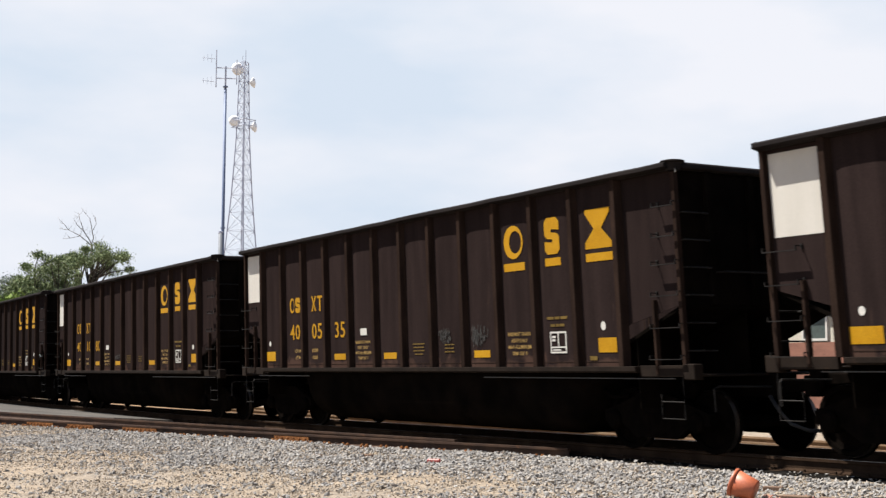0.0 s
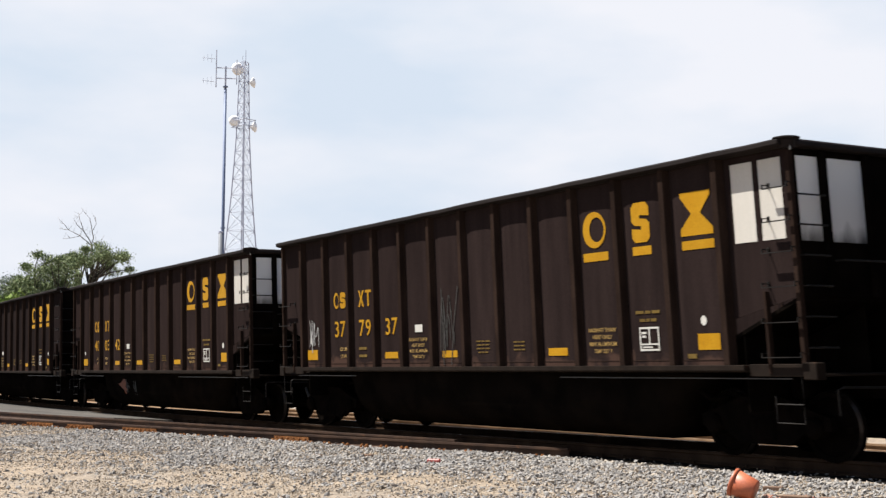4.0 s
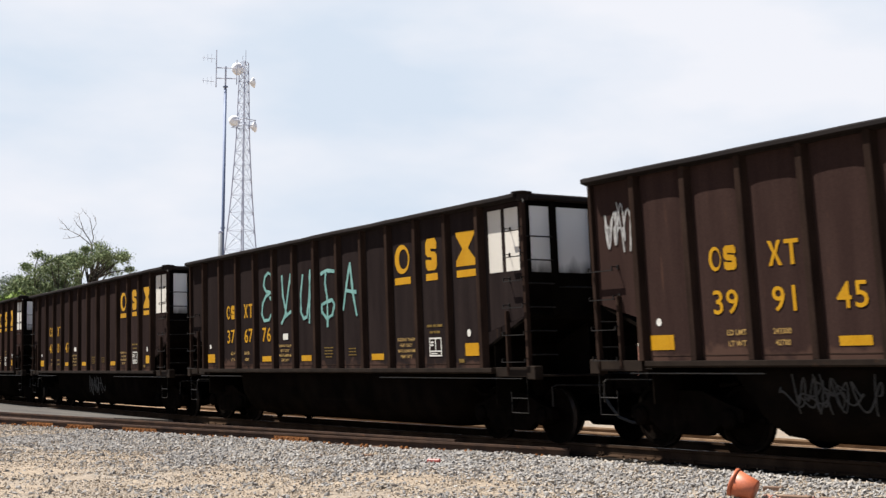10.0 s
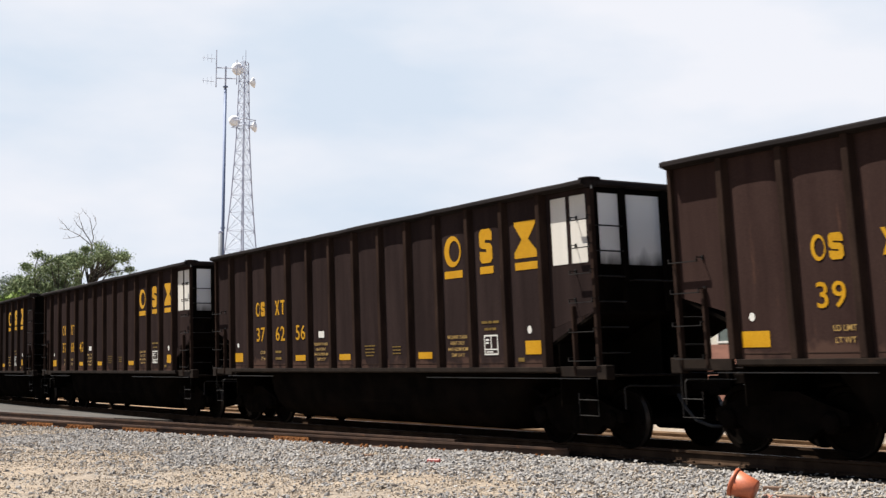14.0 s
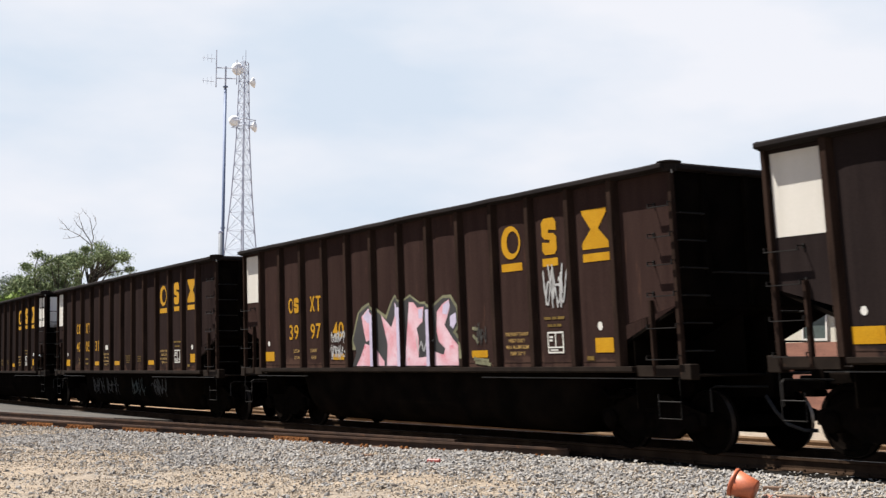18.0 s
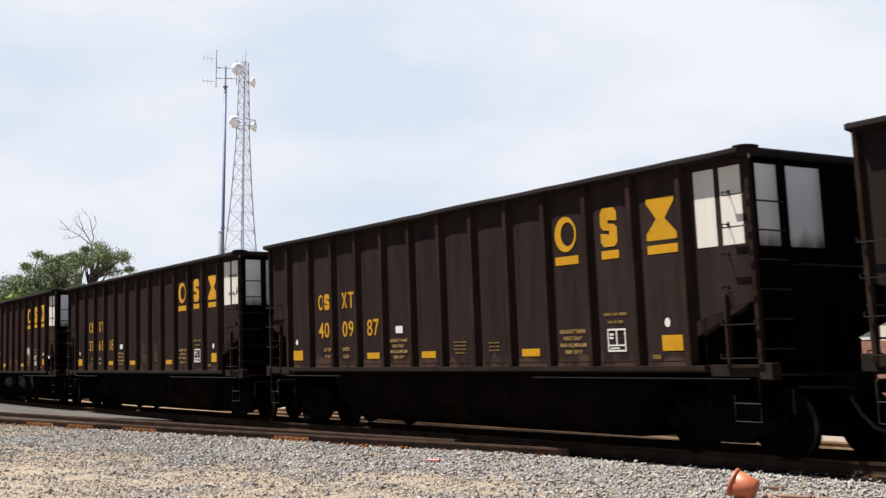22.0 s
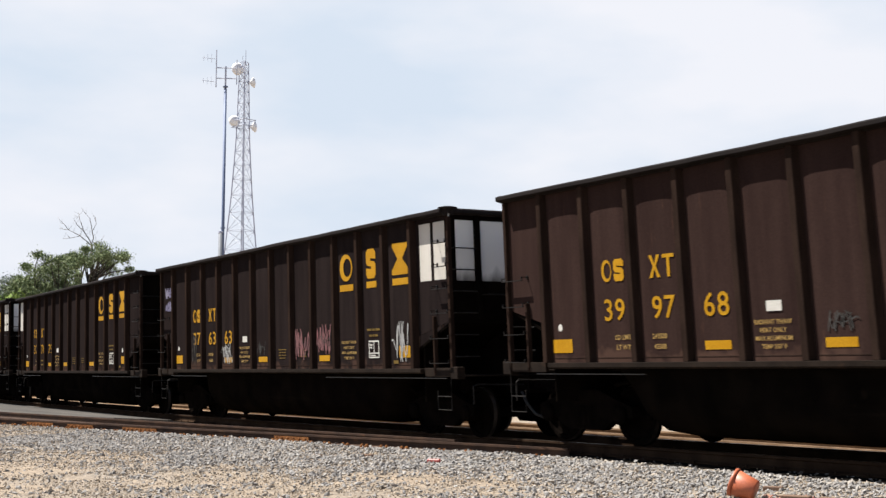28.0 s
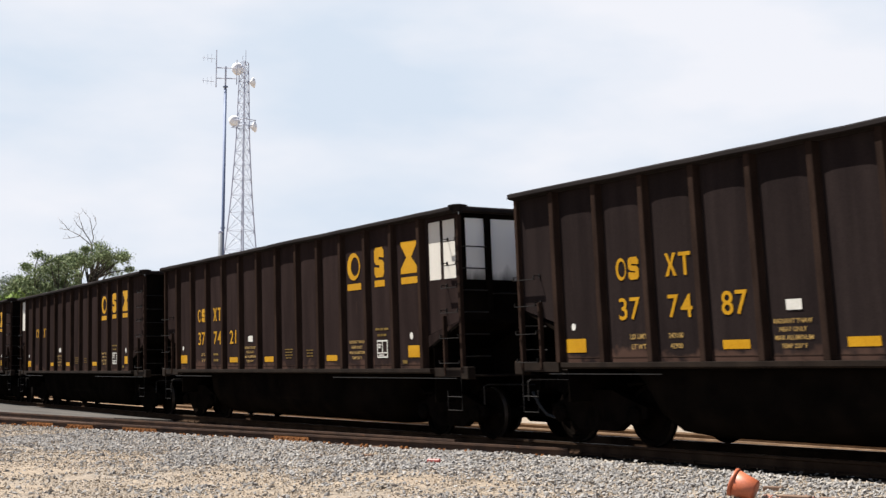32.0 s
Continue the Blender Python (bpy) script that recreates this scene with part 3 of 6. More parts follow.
def make_debris():
    # tipped-over orange pot
    m = Matrix.Translation(on_ground(-10.22, 10.27, 0.165)) @ Matrix.Rotation(radians(30), 4, "Z") @ Matrix.Rotation(radians(-70), 4, "Y") @ Matrix.Rotation(radians(40), 4, "Z")
    pot = thing("flower_pot", "orange plastic flower pot lying tipped on gravel", "pot", m)
    b = Build()
    b.lathe([(0.0, -0.13), (0.105, -0.13), (0.115, -0.12), (0.145, 0.11), (0.135, 0.115), (0.106, -0.11), (0.0, -0.112)], 26, 2)
    part("body", b.mesh("body", POT_CLAY, smooth=True), pot)
    b = Build()
    b.lathe([(0.145, 0.10), (0.155, 0.104), (0.157, 0.132), (0.150, 0.136), (0.140, 0.11)], 26, 2)
    part("rim", b.mesh("rim", POT_CLAY, smooth=True), pot)
    b = Build()
    b.prism([(-0.16, 0.0), (-0.05, 0.06), (0.04, 0.02), (0.10, 0.07), (0.09, -0.05), (0.0, -0.08), (-0.1, -0.07)], 2, 0.115, 0.123)
    part("torn_flap", b.mesh("torn_flap", POT_CLAY), pot, "torn bent piece of the pot")
    # red plastic scrap
    b = Build()
    b.box(-0.10, 0.10, -0.045, 0.045, 0.0, 0.055)
    thing("plastic_scrap", "red plastic scrap lying on the ballast", "scrap", Matrix.Translation(on_ground(-16.83, 10.47, 0.015)) @ Matrix.Rotation(radians(40), 4, "Z"), mesh=b.mesh("plastic_scrap", RED, 0.012))
    # timber ends and planks at the edge of the track
    for x, y, rz, lx, ly, lz in ((-9.72, 10.52, 28, 0.30, 0.13, 0.09), (-9.25, 10.75, 15, 0.60, 0.10, 0.05), (-9.05, 10.55, 5, 0.40, 0.09, 0.04), (-10.55, 11.05, 33, 0.22, 0.09, 0.05), (-18.77, 10.4, 22, 0.24, 0.07, 0.04), (-19.57, 9.9, 12, 0.22, 0.06, 0.035)):
        b = Build()
        b.box(-lx / 2, lx / 2, -ly / 2, ly / 2, -0.02, lz)
        thing("timber_piece", "weathered brown timber piece on the ballast", "timber", Matrix.Translation(on_ground(x, y, 0.0)) @ Matrix.Rotation(radians(rz), 4, "Z"), group="timber pieces", mesh=b.mesh("timber_piece", DEBRIS_WOOD, 0.008))
    # tangle of orange-red netting
    rng = random.Random(4)
    tangle = thing("netting_tangle", "tangle of faded orange-red plastic netting", "netting", on_pose(-9.95, 10.55))
    for _ in range(9):
        b = Build()
        p = Vector((rng.uniform(-0.25, 0.25), rng.uniform(-0.15, 0.2), 0.01))
        path = []
        d = rng.uniform(0, 6.28)
        for _k in range(7):
            path.append(p.copy())
            d += rng.uniform(-0.9, 0.9)
            p = p + Vector((math.cos(d) * 0.07, math.sin(d) * 0.07, 0))
            p.z = rng.uniform(0.015, 0.05)
        b.sweep(path, 0.008, 5)
        part("strand", b.mesh("strand", NETTING), tangle)


def on_pose(x, y):
    return Matrix.Translation(on_ground(x, y))


RED = surface("red_plastic", (0.2738, 0.0263, 0.0211), (0.3264, 0.0421, 0.0316), 8.0, 0.45, 0, 0.1, 60)
NETTING = surface("orange_netting", (0.2896, 0.1053, 0.0684), (0.3475, 0.1580, 0.1053), 8.0, 0.6, 0, 0.1, 60)
DEBRIS_WOOD = surface("debris_wood", (0.0842, 0.0474, 0.0316), (0.1474, 0.0895, 0.0579), 9.0, 0.9, 0, 0.3, 60, (1, 5, 5), (0.1790, 0.1053, 0.0632), 0.62)
make_debris()

# ------------------------------------------------------------ far things: tower, pole, trees, building
# galvanised steel paled towards lilac, with the distance haze in its colour
TOWER_STEEL = surface("galvanised_tower", (0.30, 0.32, 0.40), (0.40, 0.42, 0.50), 0.5, 0.6, 0.0, 0.05, 20)
POLE_BLUE = surface("blue_grey_pole", (0.080, 0.110, 0.200), (0.110, 0.145, 0.240), 0.5, 0.6, 0.1, 0.05, 20)
DISH_WHITE = surface("white_radome", (0.72, 0.72, 0.74), (0.80, 0.80, 0.80), 1.0, 0.5, 0, 0.03, 20)
BARK = surface("grey_brown_bark", (0.0340, 0.0267, 0.0219), (0.0583, 0.0486, 0.0389), 6.0, 0.9, 0, 0.3, 30)
DEADWOOD = surface("bleached_dead_wood", (0.1458, 0.1276, 0.1094), (0.2066, 0.1823, 0.1580), 5.0, 0.9, 0, 0.2, 30)


def tower_half(z):
    pts = [(-0.3, 3.3), (15.0, 1.85), (21.0, 1.25), (27.6, 0.80), (36.8, 0.52)]
    for (a, p), (c, q) in zip(pts, pts[1:]):
        if z <= c:
            return p + (q - p) * (z - a) / (c - a)
    return pts[-1][1]


def make_tower():
    tw = thing("lattice_tower", "pale galvanised lattice radio tower with white dishes", "radio tower", pose(-137.6, 59.6, 0, 0, 0, 12))
    levels = [-0.3, 3.4, 6.8, 9.8, 12.5, 15.0, 17.2, 19.3, 21.3, 23.1, 24.8, 26.4, 27.9, 29.3, 30.7, 32.0, 33.3, 34.5, 35.7, 36.8]

    def corner(i, z):
        a = radians(90 + 120 * i)
        r = tower_half(z) * 1.12
        return (r * math.cos(a), r * math.sin(a), z)
    for i in range(3):
        b = Build()
        b.sweep([corner(i, z) for z in levels], 0.09, 6, 0.06)
        part("leg", b.mesh("leg", TOWER_STEEL), tw)
    for lo, hi in zip(levels, levels[1:]):
        for i in range(3):
            j = (i + 1) % 3
            b = Build()
            b.sweep([corner(i, lo), corner(j, hi)], 0.028, 4)
            part("brace", b.mesh("brace", TOWER_STEEL), tw)
            b = Build()
            b.sweep([corner(j, lo), corner(i, hi)], 0.028, 4)
            part("brace", b.mesh("brace", TOWER_STEEL), tw)
            b = Build()
            b.sweep([corner(i, hi), corner(j, hi)], 0.028, 4)
            part("strut", b.mesh("strut", TOWER_STEEL), tw)
    b = Build()
    for k in range(3):
        b.sweep([(-0.25 + 0.12 * k, 0.1, -0.3), (-0.12 + 0.07 * k, 0.06, 36.5)], 0.028, 4)
    part("cable_run", b.mesh("cable_run", TOWER_STEEL), tw, "bundle of cables up the tower")
    b = Build()
    for z in (29.2, 29.9):
        o = [(-1.1, -0.9), (1.2, -0.9), (1.2, 0.9), (-1.1, 0.9)]
        b.sweep([(x, y, z) for x, y in o + o[:1]], 0.04, 4)
    part("gallery_rail", b.mesh("gallery_rail", TOWER_STEEL), tw)

    def dish(u, z, r, yaw, deep, shape):
        d = Build()
        if shape == "drum":
            d.lathe([(0.0, deep), (r * 0.55, deep * 0.93), (r * 0.9, deep * 0.7), (r, deep * 0.4), (r, -deep * 0.3), (r * 0.7, -deep * 0.8), (0.0, -deep)], 22, 0)
        else:
            d.lathe([(0.0, deep), (r, deep * 0.5), (r, deep * 0.3), (r * 0.5, -deep * 0.6), (0.12, -deep * 1.2), (0.0, -deep * 1.2)], 22, 0)
        part("dish", d.mesh("dish", DISH_WHITE, smooth=True), tw, "white drum antenna", Matrix.Translation((u[0], u[1], z)) @ Matrix.Rotation(radians(yaw), 4, "Z"))
    rt = Vector((math.cos(radians(57.7 - 12)), math.sin(radians(57.7 - 12)), 0))
    dish(rt * -0.75, 36.0, 0.72, 170, 0.36, "drum")
    dish(rt * 0.98, 34.4, 0.62, 40, 0.36, "cone")
    dish(rt * -1.05, 29.9, 0.64, 165, 0.34, "drum")
    dish(rt * 1.2, 29.2, 0.64, 38, 0.36, "cone")
    b = Build()
    b.sweep([(0.1, 0.1, 36.5), (0.1, 0.1, 38.2)], 0.03, 5)
    part("whip", b.mesh("whip", TOWER_STEEL), tw)
    b = Build()
    b.sweep([(-0.35, 0.0, 36.5), (-0.35, 0.0, 37.6)], 0.025, 5)
    part("whip", b.mesh("whip", TOWER_STEEL), tw)


def make_pole():
    rt = Vector((math.cos(radians(57.7)), math.sin(radians(57.7)), 0))
    base = Vector((-129.3, 53.85, -0.3))
    pl = thing("antenna_pole", "slim blue-grey steel antenna pole with yagi aerials", "antenna pole", Matrix.Translation(base))

    def at(u, z):
        return tuple(rt * u + Vector((0, 0, z)))
    b = Build()
    b.sweep([at(0, 0), at(0, 31.8)], 0.19, 10, 0.16)
    part("shaft", b.mesh("shaft", POLE_BLUE, smooth=True), pl)
    b = Build()
    b.sweep([at(0, 31.8), at(0, 34.2)], 0.09, 8)
    part("mast_top", b.mesh("mast_top", TOWER_STEEL), pl)
    for z in (16.6, 31.9):
        b = Build()
        b.lathe([(0.17, z), (0.27, z), (0.27, z + 0.12), (0.15, z + 0.12)], 10, 2)
        part("collar", b.mesh("collar", POLE_BLUE), pl)
    for z in (32.9, 34.05):
        b = Build()
        b.sweep([at(-1.05, z), at(1.2, z - 0.05)], 0.06, 5)
        part("cross_arm", b.mesh("cross_arm", TOWER_STEEL), pl)
    b = Build()
    b.sweep([at(1.2, 32.2), at(1.2, 34.9)], 0.05, 5)
    part("arm_post", b.mesh("arm_post", TOWER_STEEL), pl)
    b = Build()
    b.sweep([at(-1.02, 31.9), at(-1.02, 36.0)], 0.06, 5)
    part("aerial_mast", b.mesh("aerial_mast", TOWER_STEEL), pl)
    for z in (32.6, 35.1):
        b = Build()
        b.sweep([at(-1.02, z - 0.1), at(-2.5, z + 0.05)], 0.028, 5)
        for k in range(3):
            u = -1.55 - 0.42 * k
            h = 0.5 - 0.1 * k
            b.sweep([at(u, z - h), at(u, z + h)], 0.018, 4)
        part("yagi_aerial", b.mesh("yagi_aerial", TOWER_STEEL), pl)
    post = thing("steel_post", "short grey steel post beside the antenna pole", "post", Matrix.Translation(base + rt * -0.62 + Vector((0.3, 0.3, 0))))
    b = Build()
    b.sweep([(0, 0, 0), (0, 0, 16.2)], 0.24, 12)
    part("tube", b.mesh("tube", surface("grey_post", (0.1053, 0.1158, 0.1369), (0.1369, 0.1474, 0.1685), 1.0, 0.7, 0.1, 0.05, 20), smooth=True), post)
    b = Build()
    b.lathe([(0.0, 16.35), (0.26, 16.3), (0.27, 16.1), (0.24, 16.05)], 12, 2)
    part("cap", b.mesh("cap", TOWER_STEEL), post)


make_tower()
make_pole()


def leaf_material(name, a, c):
    m, n, l, b = nodes_of(name)
    geo = n.new("ShaderNodeNewGeometry")
    r = n.new("ShaderNodeValToRGB")
    r.color_ramp.elements[0].color, r.color_ramp.elements[1].color = (*a, 1), (*c, 1)
    l.new(geo.outputs["Random Per Island"], r.inputs["Fac"])
    tc = n.new("ShaderNodeTexCoord")
    gr = n.new("ShaderNodeTexNoise")
    gr.inputs["Scale"].default_value = 0.9
    l.new(tc.outputs["Object"], gr.inputs["Vector"])
    mx = n.new("ShaderNodeMixRGB")
    mx.blend_type, mx.inputs["Fac"].default_value = "OVERLAY", 0.5
    l.new(r.outputs["Color"], mx.inputs["Color1"])
    l.new(gr.outputs["Fac"], mx.inputs["Color2"])
    l.new(mx.outputs["Color"], b.inputs["Base Color"])
    b.inputs["Roughness"].default_value = 0.7
    b.inputs["Specular IOR Level"].default_value = 0.15
    return m


LEAF = leaf_material("green_leaves", (0.075, 0.110, 0.048), (0.230, 0.262, 0.135))
# distance haze is mixed into this paler, greyer leaf colour
LEAF_FAR = leaf_material("haze_tinted_leaves", (0.1147, 0.1417, 0.1080), (0.1754, 0.2093, 0.1553))
LEAF_BRIGHT = leaf_material("bright_leaves", (0.0992, 0.1587, 0.0248), (0.1786, 0.2381, 0.0595))


ACROSS = Vector((math.cos(radians(YAW)), math.sin(radians(YAW)), 0.0))
AWAY = Vector((-math.sin(radians(YAW)), math.cos(radians(YAW)), 0.0))


def crown_tree(at, trunks, low, high, half, seed, leaf, label, clumps=34, leaves=16000, clump=0.36, leaf_size=0.075, umbrella=0.0):
    """Trunks that fork into limbs, each limb ending in a clump of many small leaves; gaps stay between the clumps."""
    rng = random.Random(seed)
    tree = thing("tree", label, "tree", Matrix.Translation(at), group="trees behind the train")
    b = Build()
    tops = []
    for u, d in trunks:
        path = [ACROSS * (u * 0.9) + AWAY * d + Vector((0, 0, -0.3))]
        for k in range(1, 6):
            path.append(ACROSS * (u + rng.uniform(-0.12, 0.12)) + AWAY * d + Vector((0, 0, low * k / 5 + (high - low) * 0.25 * (k == 5))))
        b.sweep(path, 0.22, 7, 0.12)
        tops.append((path[-2], path[-1]))
    centres = []
    while len(centres) < clumps:
        u, d, w = rng.uniform(-1, 1), rng.uniform(-1, 1), rng.uniform(0, 1)
        r2 = u * u + d * d
        if r2 > 1:
            continue
        dome = (1 - r2 * 0.93) ** (0.5 - 0.27 * umbrella)
        z = low + (high - low) * (umbrella * dome * 0.55 + w ** 0.8 * dome * (1 - umbrella * 0.55))
        c = ACROSS * (u * half) + AWAY * (d * half * 0.8) + Vector((0, 0, z - 0.25))
        if all((c - q).length > clump * 0.9 for q in centres) or rng.random() < 0.15:
            centres.append(c)
    for c in centres:
        a, q = min(tops, key=lambda t: (t[1] - c).length)
        s0 = a.lerp(q, rng.uniform(0.2, 1.0))
        m = s0.lerp(c, 0.55) + Vector((rng.uniform(-0.2, 0.2), rng.uniform(-0.2, 0.2), 0.12))
        b.sweep([s0, m, c], 0.07, 5, 0.025)
    part("trunk", b.mesh("trunk", BARK, smooth=True), tree)
    nr = np.random.default_rng(seed)
    cs = np.array([tuple(c) for c in centres])
    size = nr.uniform(0.6, 1.25, len(cs))
    pick = nr.integers(0, len(cs), leaves)
    pos = cs[pick] + nr.normal(0, 1, (leaves, 3)) * (size[pick] * clump)[:, None] * np.array([1, 1, 0.62])
    q = nr.normal(0, 1, (leaves, 3, 3)) * leaf_size
    me = bpy.data.meshes.new("crown")
    me.from_pydata((pos[:, None, :] + q).reshape(-1, 3).tolist(), [], np.arange(leaves * 3).reshape(-1, 3).tolist())
    me.materials.append(leaf)
    part("crown", me, tree)


def dead_tree(at, root):
    """A bare forked top above the crowns: limbs in (across, up) from the fork, with fine twigs."""
    rng = random.Random(8)
    tree = thing("tree", "bare dead tree rising above the green crowns", "tree", Matrix.Translation(at), group="trees behind the train")
    b = Build()
    b.sweep([(0, 0, -0.3), (0.1, 0.1, root * 0.5), (0, 0, root)], 0.22, 7, 0.09)

    def at_(u, z):
        return ACROSS * u + AWAY * rng.uniform(-0.25, 0.25) + Vector((0, 0, root + z))
    limbs = (((0, 0), (0.06, 0.6), (0.04, 1.2), (-0.22, 2.1), (-0.55, 2.5)), ((0, 0), (-0.25, 0.5), (-0.55, 1.0), (-0.95, 2.0), (-1.1, 2.54)), ((0, 0), (-0.4, 0.35), (-0.9, 0.77), (-1.77, 1.2), (-2.5, 1.3)),
             ((-1.77, 1.2), (-2.1, 1.65), (-2.3, 1.75)), ((-0.9, 0.77), (-1.6, 0.6), (-2.2, 0.55)), ((0, 0), (0.4, 0.3), (0.7, 0.28)), ((-0.55, 1.0), (-1.2, 1.6), (-1.5, 2.1)), ((0.04, 1.2), (0.25, 1.7), (0.2, 2.2)))
    for k, limb in enumerate(limbs):
        path = [at_(u, z) for u, z in limb]
        b.sweep(path, 0.05 if k < 3 else 0.028, 5, 0.012)
        for p, q in zip(path[1:], path[2:]):
            for _ in range(3):
                s0 = p.lerp(q, rng.random())
                way = (ACROSS * rng.uniform(-0.5, 0.4) + AWAY * rng.uniform(-0.3, 0.3) + Vector((0, 0, rng.uniform(0.0, 0.5))))
                b.sweep([s0, s0 + way * 0.6, s0 + way + Vector((0, 0, 0.08))], 0.012, 4, 0.006)
    part("trunk", b.mesh("trunk", DEADWOOD, smooth=True), tree)


crown_tree((-92.6, 25.2, 0), ((-0.6, 0.0), (0.7, 0.4)), 5.2, 9.95, 2.5, 11, LEAF, "leafy green tree with an uneven crown", 44, 21000, 0.36, 0.058)
crown_tree((-94.0, 25.6, 0), ((0.0, 0.0),), 4.6, 8.4, 3.0, 23, LEAF, "lower leafy green tree behind the cars", 34, 15000, 0.38, 0.060)
crown_tree((-95.55, 29.5, 0), ((-0.95, 0.0), (-0.25, 0.3)), 7.5, 10.75, 3.0, 37, LEAF, "green umbrella-shaped tree with dark trunks showing", 40, 15000, 0.30, 0.054, 1.0)
dead_tree((-97.5, 30.0, 0), 10.6)
crown_tree((-121.4, 29.9, 0), ((0.0, 0.0),), 5.0, 10.2, 3.2, 71, LEAF_FAR, "far green tree, leaves painted pale for haze", 40, 16000, 0.55, 0.09)
crown_tree((-87.4, 21.5, 0), ((0.0, 0.0),), 1.5, 6.2, 2.0, 83, LEAF_BRIGHT, "bright yellow-green bushy tree", 44, 16000, 0.42)


def make_building():
    cream = surface("cream_siding", (0.3475, 0.3264, 0.2738), (0.3896, 0.3686, 0.3159), 0.7, 0.8, 0, 0.1, 20, (1, 1, 1), (0.3054, 0.2790, 0.2317), 0.66)
    brick = surface("red_brick_wall", (0.1369, 0.0579, 0.0395), (0.1790, 0.0790, 0.0527), 1.5, 0.9, 0, 0.2, 25, (1, 1, 3), (0.1158, 0.0474, 0.0316), 0.6)
    trim = surface("white_trim", (0.3791, 0.3686, 0.3475), (0.4212, 0.4107, 0.3896), 1.0, 0.6, 0, 0.05, 20)
    glass = surface("dark_window_glass", (0.0527, 0.0659, 0.0632), (0.0790, 0.0948, 0.0895), 0.6, 0.12, 0, 0.0, 20)
    roof = surface("grey_roof", (0.0684, 0.0659, 0.0632), (0.0948, 0.0895, 0.0869), 1.0, 0.9, 0, 0.2, 20)
    h = thing("building", "low brick and cream building behind the tracks", "building", pose(-25, 33.5, -0.3))
    b = Build()
    b.box(-20, 14, 0, 9, 0, 2.42)
    part("brick_base", b.mesh("brick_base", brick, 0.01), h, "red brick lower wall")
    b = Build()
    b.box(-20, 14, 0.06, 8.94, 2.42, 4.3)
    part("upper_wall", b.mesh("upper_wall", cream), h, "cream upper wall")
    b = Build()
    b.box(-20.05, 14.05, -0.06, 0.06, 1.52, 1.62)
    part("sill_band", b.mesh("sill_band", trim, 0.01), h)
    b = Build()
    b.prism([(-0.5, 4.3), (9.5, 4.3), (9.5, 4.45), (4.5, 6.0), (-0.5, 4.45)], 0, -20.4, 14.4)
    part("roof", b.mesh("roof", roof), h)
    for i in range(17):
        x = -19 + 2.0 * i
        fr = Build()
        fr.box(x - 0.55, x + 0.55, -0.02, 0.10, 2.46, 2.54)
        fr.box(x - 0.55, x + 0.55, -0.02, 0.10, 3.42, 3.50)
        fr.box(x - 0.55, x - 0.47, -0.02, 0.10, 2.54, 3.42)
        fr.box(x + 0.47, x + 0.55, -0.02, 0.10, 2.54, 3.42)
        w = part("window", fr.mesh("window", trim), h)
        pn = Build()
        pn.box(x - 0.47, x + 0.47, 0.03, 0.05, 2.54, 3.42)
        part("pane", pn.mesh("pane", glass), w)


make_building()

# ------------------------------------------------------------ coal cars
WHEEL_R, AXLE_AT, TRUCK_FRONT, TRUCK_REAR = 0.435, 0.86, 5.93, -6.16
RIBS = [-6.33 + 1.0225 * i for i in range(13)]
SHEET, RIB_OUT, CHORD_OUT = 1.51, 1.63, 1.70
Z_SILL, Z_TOP = 1.16, 3.80
BULGE = 0.04


def bulge(u):
    """How far the side sheet swells out between two ribs."""
    f = (u - RIBS[0]) / 1.0225
    if f <= 0 or f >= 12:
        return 0.0
    f -= int(f)
    return BULGE * (1 - (2 * f - 1) ** 4)


def sheet_y(u):
    return -(SHEET + bulge(u))


def bay_mesh(i, side, paint):
    def make():
        b = Build()
        u0, u1 = RIBS[i], RIBS[i + 1]
        n = 9
        us = [u0 + (u1 - u0) * k / n for k in range(n + 1)]
        vs = []
        for u in us:
            y = sheet_y(u) * side
            vs += [(u, y, Z_SILL), (u, y, Z_TOP), (u, y - 0.01 * side * -1, Z_TOP), (u, y + 0.01 * side, Z_SILL)]
        fs = []
        for k in range(n):
            for j in range(4):
                fs.append((4 * k + j, 4 * k + (j + 1) % 4, 4 * k + 4 + (j + 1) % 4, 4 * k + 4 + j))
        b.add(vs, fs + [(0, 1, 2, 3), (4 * n + 3, 4 * n + 2, 4 * n + 1, 4 * n)])
        return b.mesh("side_panel", paint, smooth=False)
    return cached(("bay", i, side, paint.name), make)


def end_bay_mesh(end, side, paint):
    """The last bay of a side: its lower edge slopes, and is open below."""
    def make():
        r = RIBS[12] if end > 0 else RIBS[0]
        y = -SHEET * side
        b = Build()
        outline = [(r, 1.72), (7.14 if end > 0 else -7.30, 1.98), (7.14 if end > 0 else -7.30, Z_TOP), (r, Z_TOP)]
        b.add([(u, y, z) for u, z in outline] + [(u, y + 0.012 * side, z) for u, z in outline],
              [(0, 1, 2, 3), (7, 6, 5, 4), (0, 4, 5, 1), (1, 5, 6, 2), (2, 6, 7, 3), (3, 7, 4, 0)])
        return b.mesh("end_panel", paint)
    return cached(("endbay", end, side, paint.name), make)


def rib_mesh(i, side):
    def make():
        u, s = RIBS[i], -side
        b = Build()
        o = [(u - 0.085, SHEET * s), (u - 0.05, RIB_OUT * s), (u + 0.05, RIB_OUT * s), (u + 0.085, SHEET * s)]
        b.prism(o, 2, Z_SILL, Z_TOP)
        return b.mesh("rib", RIB_PAINT, 0.006)
    return cached(("rib", i, side), make)


